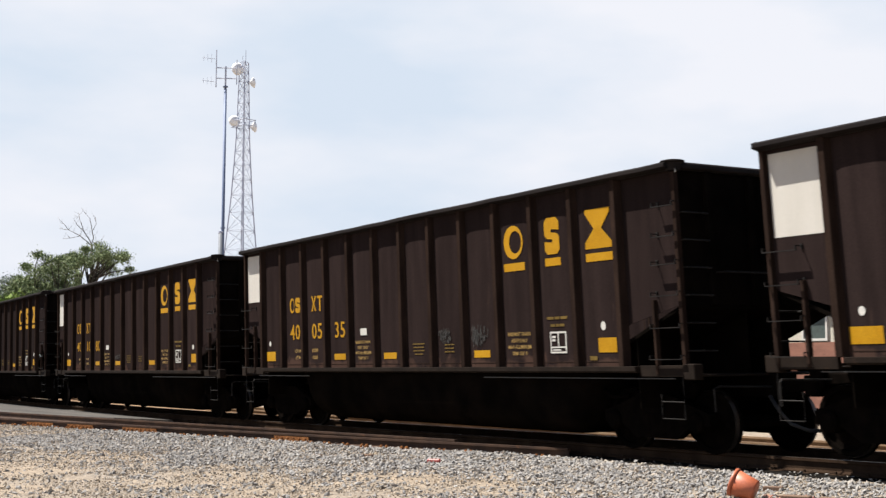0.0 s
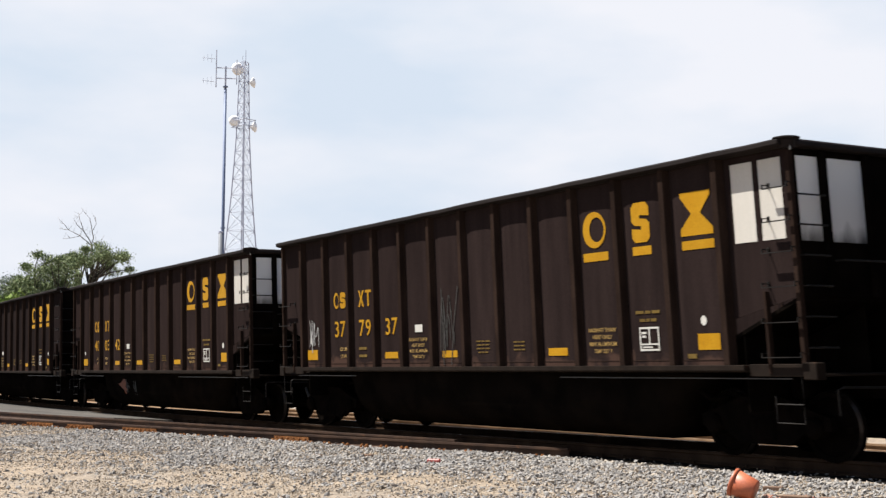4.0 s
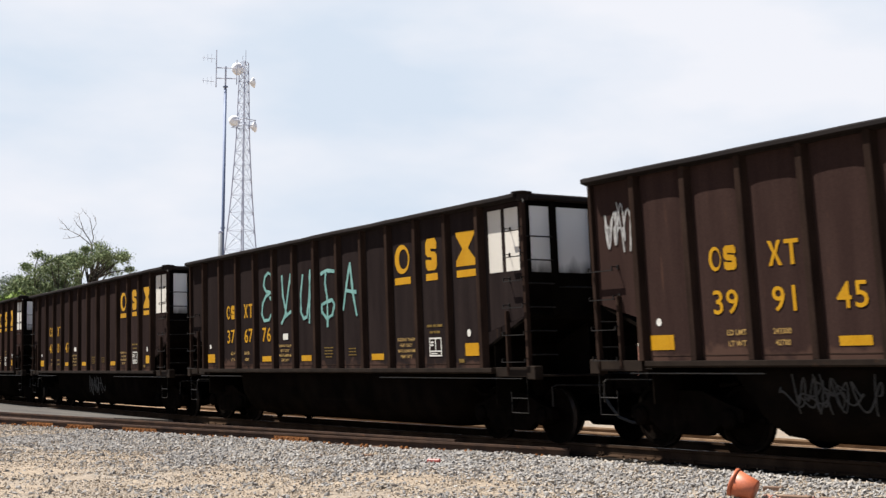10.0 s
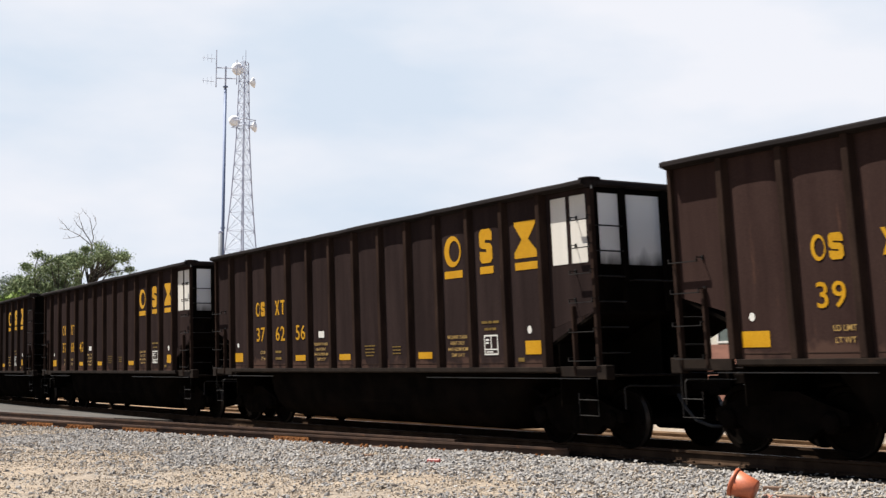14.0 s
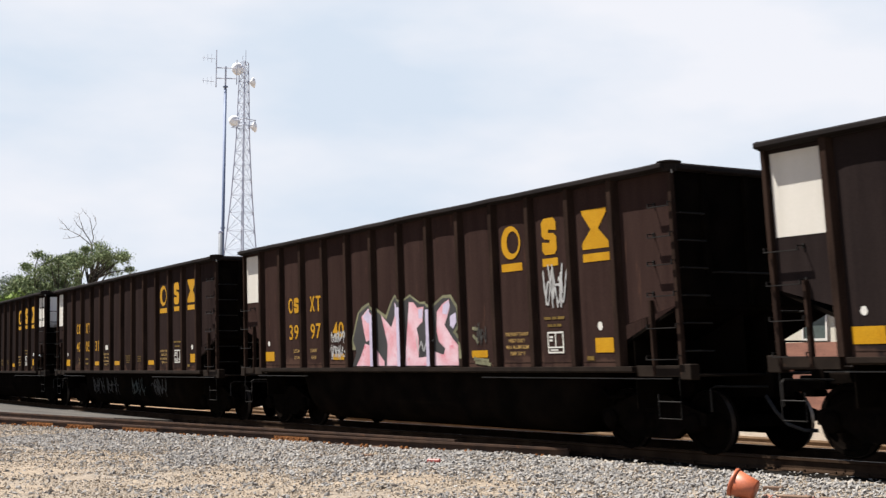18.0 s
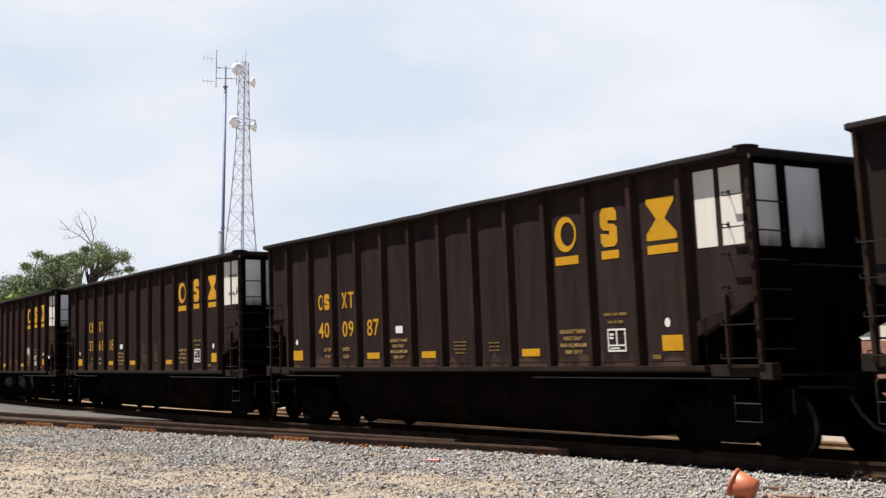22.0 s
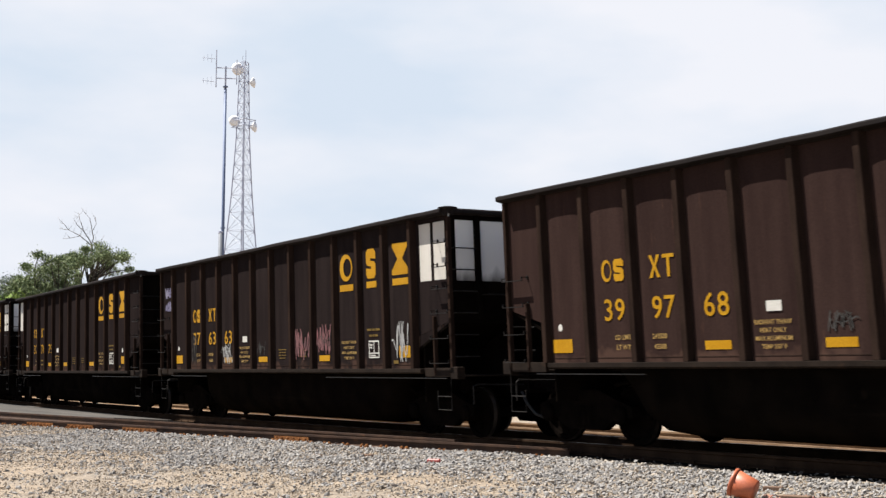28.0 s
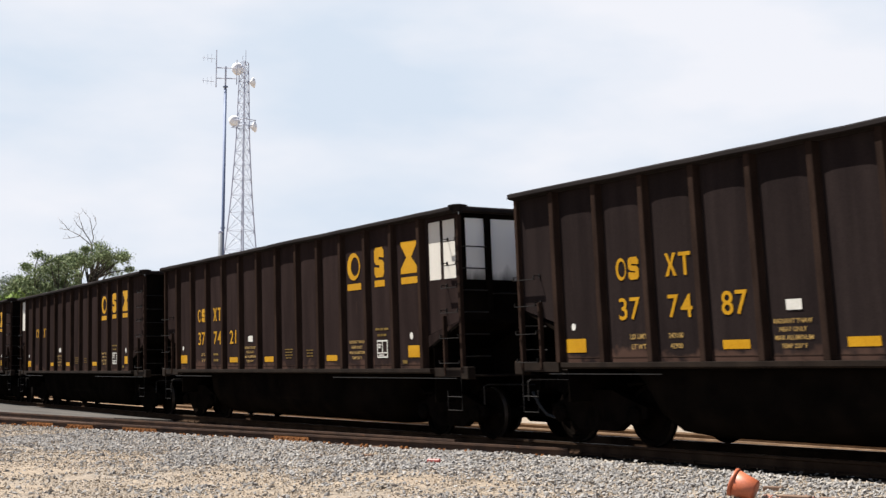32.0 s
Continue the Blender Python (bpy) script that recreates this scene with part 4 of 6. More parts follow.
def chord_mesh(side):
    def make():
        s = -side
        b = Build()
        o = [(s * 1.46, 3.71), (s * 1.60, 3.71), (s * CHORD_OUT, 3.735), (s * CHORD_OUT, 3.79), (s * 1.62, 3.82), (s * 1.50, 3.82), (s * 1.46, 3.79)]
        n = len(o)
        us = []
        for i in range(25):
            f = i / 24
            # the leading end stands higher; knocks have bent the edge here and there
            us.append((-7.34 + 14.50 * f, 0.085 * f + 0.011 * noise.noise((i * 1.7, 3.0 * side, 0.5))))
        for i, (u, up) in enumerate(us):
            b.v += [(u, y, z + up) for y, z in o]
            if i:
                b.f += [((i - 1) * n + j, (i - 1) * n + (j + 1) % n, i * n + (j + 1) % n, i * n + j) for j in range(n)]
        b.f += [tuple(range(n)), tuple((len(us) - 1) * n + j for j in range(n))]
        return b.mesh("top_chord", CHORD, 0.006)
    return cached(("chord", side), make)


def end_chord_mesh(end):
    def make():
        b = Build()
        r = 0.085 if end > 0 else 0.0
        o = [(end * 7.20, 3.71 + r), (end * 7.30, 3.71 + r), (end * 7.34, 3.735 + r), (end * 7.34, 3.785 + r), (end * 7.31, 3.815 + r), (end * 7.24, 3.815 + r)]
        b.add([(u, -1.46, z) for u, z in o] + [(u, 1.46, z) for u, z in o], [tuple(range(6)), tuple(range(11, 5, -1))] + [(i, 6 + i, 6 + (i + 1) % 6, (i + 1) % 6) for i in range(6)])
        return b.mesh("end_chord", CHORD, 0.006)
    return cached(("endchord", end), make)


def corner_cap_mesh(end, side):
    def make():
        b = Build()
        s = -side
        b.lathe([(0.0, 3.935), (0.09, 3.93), (0.165, 3.915), (0.17, 3.90), (0.12, 3.88), (0.10, 3.78), (0.0, 3.78)], 18, 2, (end * 7.24, s * 1.52, 0))
        return b.mesh("corner_cap", CHORD, smooth=False)
    return cached(("cap", end, side), make)


def sill_mesh(side):
    def make():
        s = -side
        b = Build()
        b.prism([(s * 1.40, 1.16), (s * 1.645, 1.16), (s * 1.645, 1.09), (s * 1.60, 1.07), (s * 1.40, 1.07)], 0, -6.25, 6.25)
        return b.mesh("side_sill", SILL, 0.005)
    return cached(("sill", side), make)


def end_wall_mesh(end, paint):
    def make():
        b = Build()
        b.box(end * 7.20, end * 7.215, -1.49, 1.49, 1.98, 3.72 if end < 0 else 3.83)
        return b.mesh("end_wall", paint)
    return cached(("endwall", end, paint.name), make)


def end_rib_mesh(end, y):
    def make():
        b = Build()
        b.box(end * 7.216, end * 7.29, y - 0.05, y + 0.05, 1.98, 3.71 if end < 0 else 3.795)
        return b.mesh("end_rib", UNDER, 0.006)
    return cached(("endrib", end, y), make)


TUB = [(-1.42, 1.07), (-1.41, 0.90), (-1.37, 0.56), (-1.27, 0.34), (-1.08, 0.185), (-0.7, 0.12), (0.7, 0.12), (1.08, 0.185), (1.27, 0.34), (1.37, 0.56), (1.41, 0.90), (1.42, 1.07)]


def tub_mesh():
    def make():
        b = Build()
        prof = TUB
        n = len(prof)
        stations = [(-5.25, 0.0), (-5.05, 0.22), (-4.75, 0.58), (-4.55, 0.84), (-4.3, 0.97), (-4.0, 1.0), (3.8, 1.0), (4.05, 0.97), (4.3, 0.84), (4.5, 0.58), (4.75, 0.22), (4.95, 0.0)]
        vs = []
        for u, k in stations:
            for y, z in prof:
                vs.append((u, y * (0.80 + 0.20 * k), 1.07 - (1.07 - z) * k))
        fs = [(i * n + j, i * n + j + 1, (i + 1) * n + j + 1, (i + 1) * n + j) for i in range(len(stations) - 1) for j in range(n - 1)]
        b.add(vs, fs)
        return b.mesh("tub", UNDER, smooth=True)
    return cached("tub", make)


def side_pipe_mesh():
    b = Build()
    b.box(2.3, 6.9, -1.52, -1.49, 0.985, 1.0)
    b.box(-6.7, -4.2, -1.52, -1.49, 0.985, 1.0)
    return b.mesh("side_pipe", ROD)


def seam_mesh(i):
    """A weld bead and two stud ends along the foot of a bay."""
    def make():
        b = Build()
        n = 6
        for k in range(n):
            u0, u1 = RIBS[i] + 0.11 + 0.80 * k / n, RIBS[i] + 0.11 + 0.80 * (k + 1) / n
            y0, y1 = sheet_y(u0), sheet_y(u1)
            b.add([(u0, y0 - 0.005, 1.222), (u1, y1 - 0.005, 1.222), (u1, y1 - 0.003, 1.232), (u0, y0 - 0.003, 1.232)], [(0, 1, 2, 3)])
        return b.mesh("weld_seam", RIB_PAINT)
    return cached(("seam", i), make)


def slit_mesh():
    # a white strip added to stand for the slit of light at the corner
    b = Build()
    b.box(7.225, 7.232, -1.57, -1.55, 3.75, 3.87)
    return b.mesh("corner_light", PLACARD)


def cylinder_mesh(u, y0, y1, r):
    def make():
        b = Build()
        b.lathe([(0.0, y0), (r * 0.88, y0 + 0.01), (r, y0 + 0.06), (r, y1 - 0.06), (r * 0.88, y1 - 0.01), (0.0, y1)], 14, 1, (u, 0, 0.86))
        return b.mesh("brake_cylinder", TRUCK)
    return cached(("cyl", u), make)


def brake_rod_mesh(path):
    def make():
        b = Build()
        b.sweep(path, 0.03, 6)
        return b.mesh("brake_rod", TRUCK)
    return cached(("brakerod", path[0]), make)


def floor_mesh():
    def make():
        b = Build()
        b.box(-5.0, 5.0, -1.49, 1.49, 1.04, 1.065)
        return b.mesh("floor_plate", UNDER)
    return cached("floor", make)


def centre_sill_mesh(e):
    def make():
        b = Build()
        b.box(min(e * 4.4, e * 7.45), max(e * 4.4, e * 7.45), -0.2, 0.2, 0.72, 1.05)
        return b.mesh("centre_sill", UNDER, 0.01)
    return cached(("csill", e), make)


def slope_mesh(end):
    """The sloping end floor, from the end wall down to the tub."""
    def make():
        b = Build()
        b.add([(end * 7.2, -1.49, 1.98), (end * 7.2, 1.49, 1.98), (end * 5.0, 1.49, 1.09), (end * 5.0, -1.49, 1.09),
               (end * 7.2, -1.49, 1.93), (end * 7.2, 1.49, 1.93), (end * 5.0, 1.49, 1.04), (end * 5.0, -1.49, 1.04)],
              [(0, 1, 2, 3), (7, 6, 5, 4), (0, 3, 7, 4), (1, 5, 6, 2), (0, 4, 5, 1), (3, 2, 6, 7)])
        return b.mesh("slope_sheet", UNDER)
    return cached(("slope", end), make)


def bulkhead_mesh(end):
    def make():
        b = Build()
        a, c = sorted((end * 6.22, end * 6.24))
        b.box(a, c, -1.48, 1.48, 0.58, 1.52)
        a, c = sorted((end * 6.24, end * 7.15))
        for y in (-0.22, 0.22):
            b.add([(end * 6.24, y - 0.01, 1.05), (end * 7.1, y - 0.01, 1.05), (end * 7.1, y - 0.01, 1.90), (end * 6.24, y - 0.01, 1.54),
                   (end * 6.24, y + 0.01, 1.05), (end * 7.1, y + 0.01, 1.05), (end * 7.1, y + 0.01, 1.90), (end * 6.24, y + 0.01, 1.54)],
                  [(0, 1, 2, 3), (7, 6, 5, 4), (0, 4, 5, 1), (1, 5, 6, 2), (2, 6, 7, 3), (3, 7, 4, 0)])
        return b.mesh("bulkhead", UNDER)
    return cached(("bulkhead", end), make)


def brake_step_mesh(end):
    """A thin cross bar in front of the end wall."""
    def make():
        b = Build()
        b.sweep([(end * 7.28, -0.9, 2.42), (end * 7.42, -0.88, 2.42), (end * 7.42, 0.9, 2.42), (end * 7.28, 0.92, 2.42)], 0.014)
        return b.mesh("brake_step", DARK_ROD)
    return cached(("brakestep", end), make)


def deck_mesh(end):
    def make():
        b = Build()
        a, c = sorted((end * 6.35, end * 7.42))
        b.box(a, c, -1.50, 1.50, 1.02, 1.05)
        b.box(a, c, -1.56, -1.49, 1.02, 1.17)
        b.box(a, c, 1.49, 1.56, 1.02, 1.17)
        return b.mesh("end_platform", SILL, 0.005)
    return cached(("deck", end), make)


def block_mesh(end):
    def make():
        b = Build()
        a, c = sorted((end * 7.24, end * 7.46))
        b.box(a, c, -1.58, -1.42, 0.98, 1.19)
        return b.mesh("corner_block", SILL, 0.012)
    return cached(("block", end), make)


def post_mesh(end, side, u, z1, wide):
    def make():
        s = -side
        b = Build()
        a, c = sorted((end * (u - wide), end * u))
        y0, y1 = sorted((s * 1.50, s * 1.575))
        b.box(a, c, y0, y1, 1.05, z1)
        return b.mesh("post", RIB_PAINT, 0.005)
    return cached(("post", end, side, u, z1), make)


def rung_mesh(end, z):
    def make():
        b = Build()
        a, c = (6.49 + 0.107 * z + 0.03, 7.29) if end > 0 else (-7.31, -6.77)
        lo, hi = min(a, c), max(a, c)
        b.box(lo, hi, -1.642, -1.608, z - 0.006, z + 0.006)
        for u in (lo + 0.006, hi - 0.006):
            b.box(u - 0.006, u + 0.006, -1.64, -1.622, z, z + 0.05)
            b.box(u - 0.006, u + 0.006, -1.64, -1.515, z + 0.045, z + 0.057)
            b.box(u - 0.016, u + 0.016, -1.53, -1.512, z + 0.02, z + 0.08)
        return b.mesh("ladder_rung", DARK_ROD)
    return cached(("rung", end, z), make)


def end_rung_mesh(end, z):
    def make():
        b = Build()
        x = end * 7.36
        b.sweep([(end * 7.28, -1.50, z), (x, -1.50, z), (x, -1.05, z), (end * 7.28, -1.05, z)], 0.012)
        return b.mesh("end_rung", DARK_ROD)
    return cached(("endrung", end, z), make)


def stirrup_mesh(end):
    def make():
        b = Build()
        a, c = (6.73, 7.17) if end > 0 else (-6.94, -7.32)
        lo, hi = (0.46, 0.685) if end > 0 else (0.405, 0.645)
        b.sweep([(a, -1.53, hi + 0.10), (a, -1.53, lo), (c, -1.53, lo), (c, -1.53, 1.02)], 0.010)
        b.sweep([(a, -1.53, hi), (c, -1.53, hi)], 0.009)
        return b.mesh("sill_step", DARK_ROD)
    return cached(("stirrup", end), make)


def grab_mesh(end):
    """A bent lever at the end of the platform."""
    def make():
        b = Build()
        u = end * 7.50
        b.sweep([(u, -1.30, 0.56), (u, -1.30, 0.86), (u + end * 0.03, -1.24, 0.89), (u + end * 0.05, -0.3, 0.87)], 0.014)
        return b.mesh("uncoupling_lever", DARK_ROD)
    return cached(("grab", end), make)


def coupler_mesh(end):
    def make():
        b = Build()
        a, c = sorted((end * 7.4, end * 8.0))
        b.box(a, c, -0.09, 0.09, 0.80, 0.96)
        a, c = sorted((end * 7.88, end * 8.12))
        b.box(a, c, -0.16, 0.12, 0.74, 1.02)
        return b.mesh("coupler", TRUCK, 0.02)
    return cached(("coupler", end), make)


def air_hose_mesh(end):
    def make():
        b = Build()
        b.sweep([(end * 7.45, -0.35, 0.75), (end * 7.6, -0.35, 0.55), (end * 7.75, -0.3, 0.38), (end * 7.95, -0.2, 0.30), (end * 8.09, -0.1, 0.30)], 0.025, 8)
        return b.mesh("air_hose", HOSE, smooth=True)
    return cached(("airhose", end), make)


def side_frame_mesh(side):
    """Cast side frame of a truck: arched, with the spring window and two journal boxes."""
    def make():
        s = -side
        b = Build()
        y0, y1 = sorted((s * 0.93, s * 1.07))
        top = [(-1.10, 0.56), (-0.75, 0.66), (-0.35, 0.80), (0.35, 0.80), (0.75, 0.66), (1.10, 0.56)]
        low = [(1.10, 0.40), (0.72, 0.38), (0.42, 0.20), (-0.42, 0.20), (-0.72, 0.38), (-1.10, 0.40)]
        b.prism(top + low, 1, y0, y1)
        for u in (-AXLE_AT, AXLE_AT):
            b.lathe([(0.0, s * 0.90), (0.13, s * 0.90), (0.14, s * 0.94), (0.14, s * 1.12), (0.10, s * 1.16), (0.0, s * 1.16)], 14, 1, (u, 0, WHEEL_R))
        for u in (-0.16, 0.0, 0.16):
            b.lathe([(0.0, 0.26), (0.075, 0.26), (0.075, 0.54), (0.0, 0.54)], 10, 2, (u, s * 1.03, 0))
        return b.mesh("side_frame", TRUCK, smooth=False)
    return cached(("sideframe", side), make)


def bolster_mesh():
    def make():
        b = Build()
        b.box(-0.2, 0.2, -1.0, 1.0, 0.52, 0.74)
        b.box(-1.25, -1.15, -0.85, 0.85, 0.36, 0.46)
        b.box(1.15, 1.25, -0.85, 0.85, 0.36, 0.46)
        return b.mesh("bolster", TRUCK, 0.02)
    return cached("bolster", make)


def wheel_mesh(side):
    def make():
        s = -side
        b = Build()
        b.lathe([(0.0, s * 0.86), (0.10, s * 0.86), (0.12, s * 0.80), (0.30, s * 0.745), (0.35, s * 0.76), (0.365, s * 0.80), (0.425, s * 0.80),
                 (0.432, s * 0.795), (0.437, s * 0.715), (0.462, s * 0.70), (0.457, s * 0.672), (0.35, s * 0.672), (0.30, s * 0.70), (0.12, s * 0.68), (0.0, s * 0.68)], 40, 1)
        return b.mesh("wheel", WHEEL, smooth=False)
    return cached(("wheel", side), make)


def axle_mesh():
    def make():
        b = Build()
        b.lathe([(0.0, -1.12), (0.07, -1.12), (0.07, -0.8), (0.09, -0.78), (0.08, 0.0), (0.09, 0.78), (0.07, 0.8), (0.07, 1.12), (0.0, 1.12)], 14, 1)
        return b.mesh("axle", TRUCK)
    return cached("axle", make)


def tread_mesh(side):
    def make():
        s = -side
        b = Build()
        b.lathe([(0.4345, s * 0.79), (0.4395, s * 0.72)], 40, 1)
        return b.mesh("tread", TREAD)
    return cached(("tread", side), make)


# ---- lettering and marks on the side
def decal(outlines, mat, name, lift=0.006, flat_y=None):
    """Flat painted shapes, outlines of (u, z), laid on the side sheet."""
    b = Build()
    for o in outlines:
        vs = []
        for u, z in o:
            y = (flat_y if flat_y is not None else sheet_y(u)) - lift
            vs.append((u, y, z))
        b.add(vs, [tuple(range(len(o)))])
    me = bpy.data.meshes.new(name)
    me.from_pydata(b.v, [], b.f)
    me.materials.append(mat)
    return me


def rect(u0, u1, z0, z1, cuts=4):
    us = [u0 + (u1 - u0) * k / cuts for k in range(cuts + 1)]
    return [[(us[k], z0), (us[k + 1], z0), (us[k + 1], z1), (us[k], z1)] for k in range(cuts)]


def ring(u, z, ru, rz, wu, wz, a0=0, a1=360, n=20):
    out = []
    for k in range(n):
        p, q = radians(a0 + (a1 - a0) * k / n), radians(a0 + (a1 - a0) * (k + 1) / n)
        out.append([(u + ru * math.cos(p), z + rz * math.sin(p)), (u + ru * math.cos(q), z + rz * math.sin(q)),
                    (u + (ru - wu) * math.cos(q), z + (rz - wz) * math.sin(q)), (u + (ru - wu) * math.cos(p), z + (rz - wz) * math.sin(p))])
    return out


def thick_ring(u, z, ru, rz, left, right, top, n=28):
    """A ring, thick on one side and thin on the other."""
    out = []
    du, hu, hz = (left - right) / 2, ru - (left + right) / 2, rz - top

    def edge(k):
        a = 2 * math.pi * k / n
        c, q = math.cos(a), math.sin(a)
        return (u + ru * c, z + rz * q), (u + du + hu * c, z + hz * q)
    for k in range(n):
        (p, i), (q, j) = edge(k), edge(k + 1)
        out.append([p, q, j, i])
    return out


def notched_block(u, z, w, h, stroke, deep):
    """An upright block, its corners cut, with a notch in each side."""
    a, t, k = w * 0.35, stroke, h * 0.27
    return [[(u - w + a, z - h), (u + w - a, z - h), (u + w, z - h + a), (u + w, z - k * 0.2)]
            + [(u + w - a, z + t * 0.55), (u + w - deep, z + t * 0.75), (u + w - deep, z + k + t * 0.4), (u + w, z + k + t * 0.1), (u + w, z + h - a), (u + w - a, z + h),
               (u - w + a, z + h), (u - w, z + h - a), (u - w, z + k * 0.2), (u - w + a, z - t * 0.55), (u - w + deep, z - t * 0.75), (u - w + deep, z - k - t * 0.4), (u - w, z - k - t * 0.1), (u - w, z - h + a)]]


def hourglass(u, z, w, h, waist, foot):
    """Two wedges that meet at a waist, on a plain foot."""
    return [[(u - w, z - h), (u + w, z - h), (u + w, z - h + foot), (u + waist, z), (u + w * 0.93, z + h - foot * 0.7), (u + w * 0.93, z + h),
             (u - w * 0.93, z + h), (u - w * 0.93, z + h - foot * 0.7), (u - waist, z), (u - w, z - h + foot)] if foot else
            [(u - w, z - h), (u - w * 0.45, z - h), (u, z - waist), (u + w * 0.45, z - h), (u + w, z - h), (u + waist, z), (u + w, z + h), (u + w * 0.45, z + h), (u, z + waist), (u - w * 0.45, z + h), (u - w, z + h), (u - waist, z)]]


def disc(u, z, ru, rz, n=14):
    return [[(u + ru * math.cos(2 * math.pi * k / n), z + rz * math.sin(2 * math.pi * k / n)) for k in range(n)]]


FONT_CACHE = {}


def text_faces(text, height, squeeze=1.0, weight=0.0):
    """Vertices and faces of a line of text, centred, of that cap height."""
    key = (text, round(height, 3), squeeze, weight)
    if key not in FONT_CACHE:
        cu = bpy.data.curves.new("lettering", "FONT")
        cu.body, cu.align_x, cu.align_y = text, "CENTER", "CENTER"
        cu.resolution_u = 3
        cu.offset = weight
        ob = new("lettering", cu)
        dg = bpy.context.evaluated_depsgraph_get()
        me = ob.evaluated_get(dg).to_mesh()
        vs = [v.co.copy() for v in me.vertices]
        fs = [tuple(p.vertices) for p in me.polygons]
        ob.evaluated_get(dg).to_mesh_clear()
        bpy.data.objects.remove(ob)
        bpy.data.curves.remove(cu)
        lo, hi = min(v.y for v in vs), max(v.y for v in vs)
        mid = (min(v.x for v in vs) + max(v.x for v in vs)) / 2
        k = height / (hi - lo)
        FONT_CACHE[key] = ([((v.x - mid) * k * squeeze, (v.y - (lo + hi) / 2) * k) for v in vs], fs)
    return FONT_CACHE[key]


def text_mesh(lines, mat, name, lift=0.009):
    """Lines of (text, u, z, height, squeeze, weight) as one painted mesh."""
    vs, fs = [], []
    for text, u, z, h, sq, wt in lines:
        v, f = text_faces(text, h, sq, wt)
        o = len(vs)
        vs += [(u + p[0], sheet_y(u + p[0]) - lift, z + p[1]) for p in v]
        fs += [tuple(o + i for i in q) for q in f]
    me = bpy.data.meshes.new(name)
    me.from_pydata(vs, [], fs)
    me.materials.append(mat)
    return me


def mid(i):
    """The middle of bay i, 0 to 11."""
    return RIBS[i] + 0.665


def bars(u, zs, ws, h):
    out = []
    for z, w in zip(zs, ws):
        out += rect(u - w / 2, u + w / 2, z - h / 2, z + h / 2, 2)
    return out


def mark_meshes():
    """The marks that all cars share: name, mesh, label."""
    marks = []

    def mark(name, outlines, mat, label="", lift=0.006):
        marks.append((name, decal(outlines, mat, name, lift), label))
    u = mid(0) - 0.32
    mark("yellow_square", rect(u - 0.235, u + 0.25, 1.305, 1.505), YELLOW)
    mark("reflector", disc(u - 0.02, 1.68, 0.05, 0.055), PLACARD)
    for i, d in ((3, -0.12), (5, -0.165), (8, -0.185)):
        u = mid(i) + d
        mark("yellow_bar", rect(u - 0.235, u + 0.235, 1.315, 1.43), YELLOW)
    u = mid(11) - 0.04
    mark("yellow_square", rect(u - 0.17, u + 0.23, 1.36, 1.57), YELLOW)
    mark("reflector", disc(mid(11) - 0.08, 1.74, 0.055, 0.065), PLACARD)
    mark("tag_plate", rect(mid(11) - 0.42, mid(11) - 0.25, 1.25, 1.31, 1), STENCIL, "", 0.01)
    u = mid(4) - 0.135
    mark("placard", rect(u - 0.125, u + 0.125, 1.77, 1.90), PLACARD, "white metal placard", 0.012)
    # emblem, plain shapes over underlines
    u = mid(9) - 0.185
    mark("emblem_shape", thick_ring(u, 3.12, 0.265, 0.265, 0.155, 0.04, 0.085), YELLOW, "", 0.008)
    mark("emblem_underline", rect(u - 0.285, u + 0.285, 2.665, 2.79), YELLOW)
    u = mid(10) - 0.18
    mark("emblem_shape", notched_block(u, 3.135, 0.185, 0.28, 0.07, 0.20), YELLOW, "", 0.008)
    mark("emblem_underline", rect(u - 0.195, u + 0.195, 2.68, 2.80), YELLOW)
    u = mid(11) - 0.09
    mark("emblem_shape", hourglass(u, 3.15, 0.30, 0.29, 0.085, 0.09), YELLOW, "", 0.008)
    mark("emblem_underline", rect(u - 0.30, u + 0.30, 2.675, 2.795), YELLOW)
    # stencilled notes
    for c, z in ((mid(4) - 0.18, 1.64), (mid(9) - 0.13, 1.67)):
        for i, t in enumerate(("RADIANT THAW", "HEAT ONLY", "MAX ALUMINUM", "TEMP 250\u00b0 F")):
            marks.append(("note_line", text_mesh([(t, c, z - 0.1 * i, 0.058, 1.0, 0.01)], OCHRE, "note_line"), "ochre stencilled words"))
    for u, zs, ws in ((mid(6) - 0.16, (1.57, 1.51, 1.45, 1.39), (0.40, 0.36, 0.38, 0.28)), (mid(7) - 0.16, (1.54, 1.48, 1.42), (0.3, 0.28, 0.3)), (mid(10) - 0.15, (1.88, 1.77), (0.5, 0.34))):
        for z, w in zip(zs, ws):
            for f0, f1 in ((0.0, 0.34), (0.40, 0.62), (0.68, 1.0)):
                mark("stencil_bar", rect(u - w / 2 + w * f0, u - w / 2 + w * f1, z - 0.011, z + 0.011 if z < 1.6 else z + 0.03, 2), STENCIL, "", 0.008)
    u = mid(10) - 0.14
    fr = rect(u - 0.2, u + 0.2, 1.66, 1.685) + rect(u - 0.2, u + 0.2, 1.36, 1.385) + rect(u - 0.2, u - 0.175, 1.385, 1.66, 1) + rect(u + 0.175, u + 0.2, 1.385, 1.66, 1) \
        + rect(u - 0.01, u + 0.015, 1.46, 1.66, 1) + rect(u - 0.175, u + 0.175, 1.44, 1.46, 2) + rect(u - 0.15, u - 0.06, 1.59, 1.62, 1) + rect(u - 0.15, u - 0.07, 1.54, 1.57, 1) + rect(u - 0.14, u + 0.06, 1.40, 1.42, 1)
    mark("service_box", fr, PLACARD, "white outlined service box", 0.009)
    # the owner's initials as plain shapes, in two bays
    z = 2.46
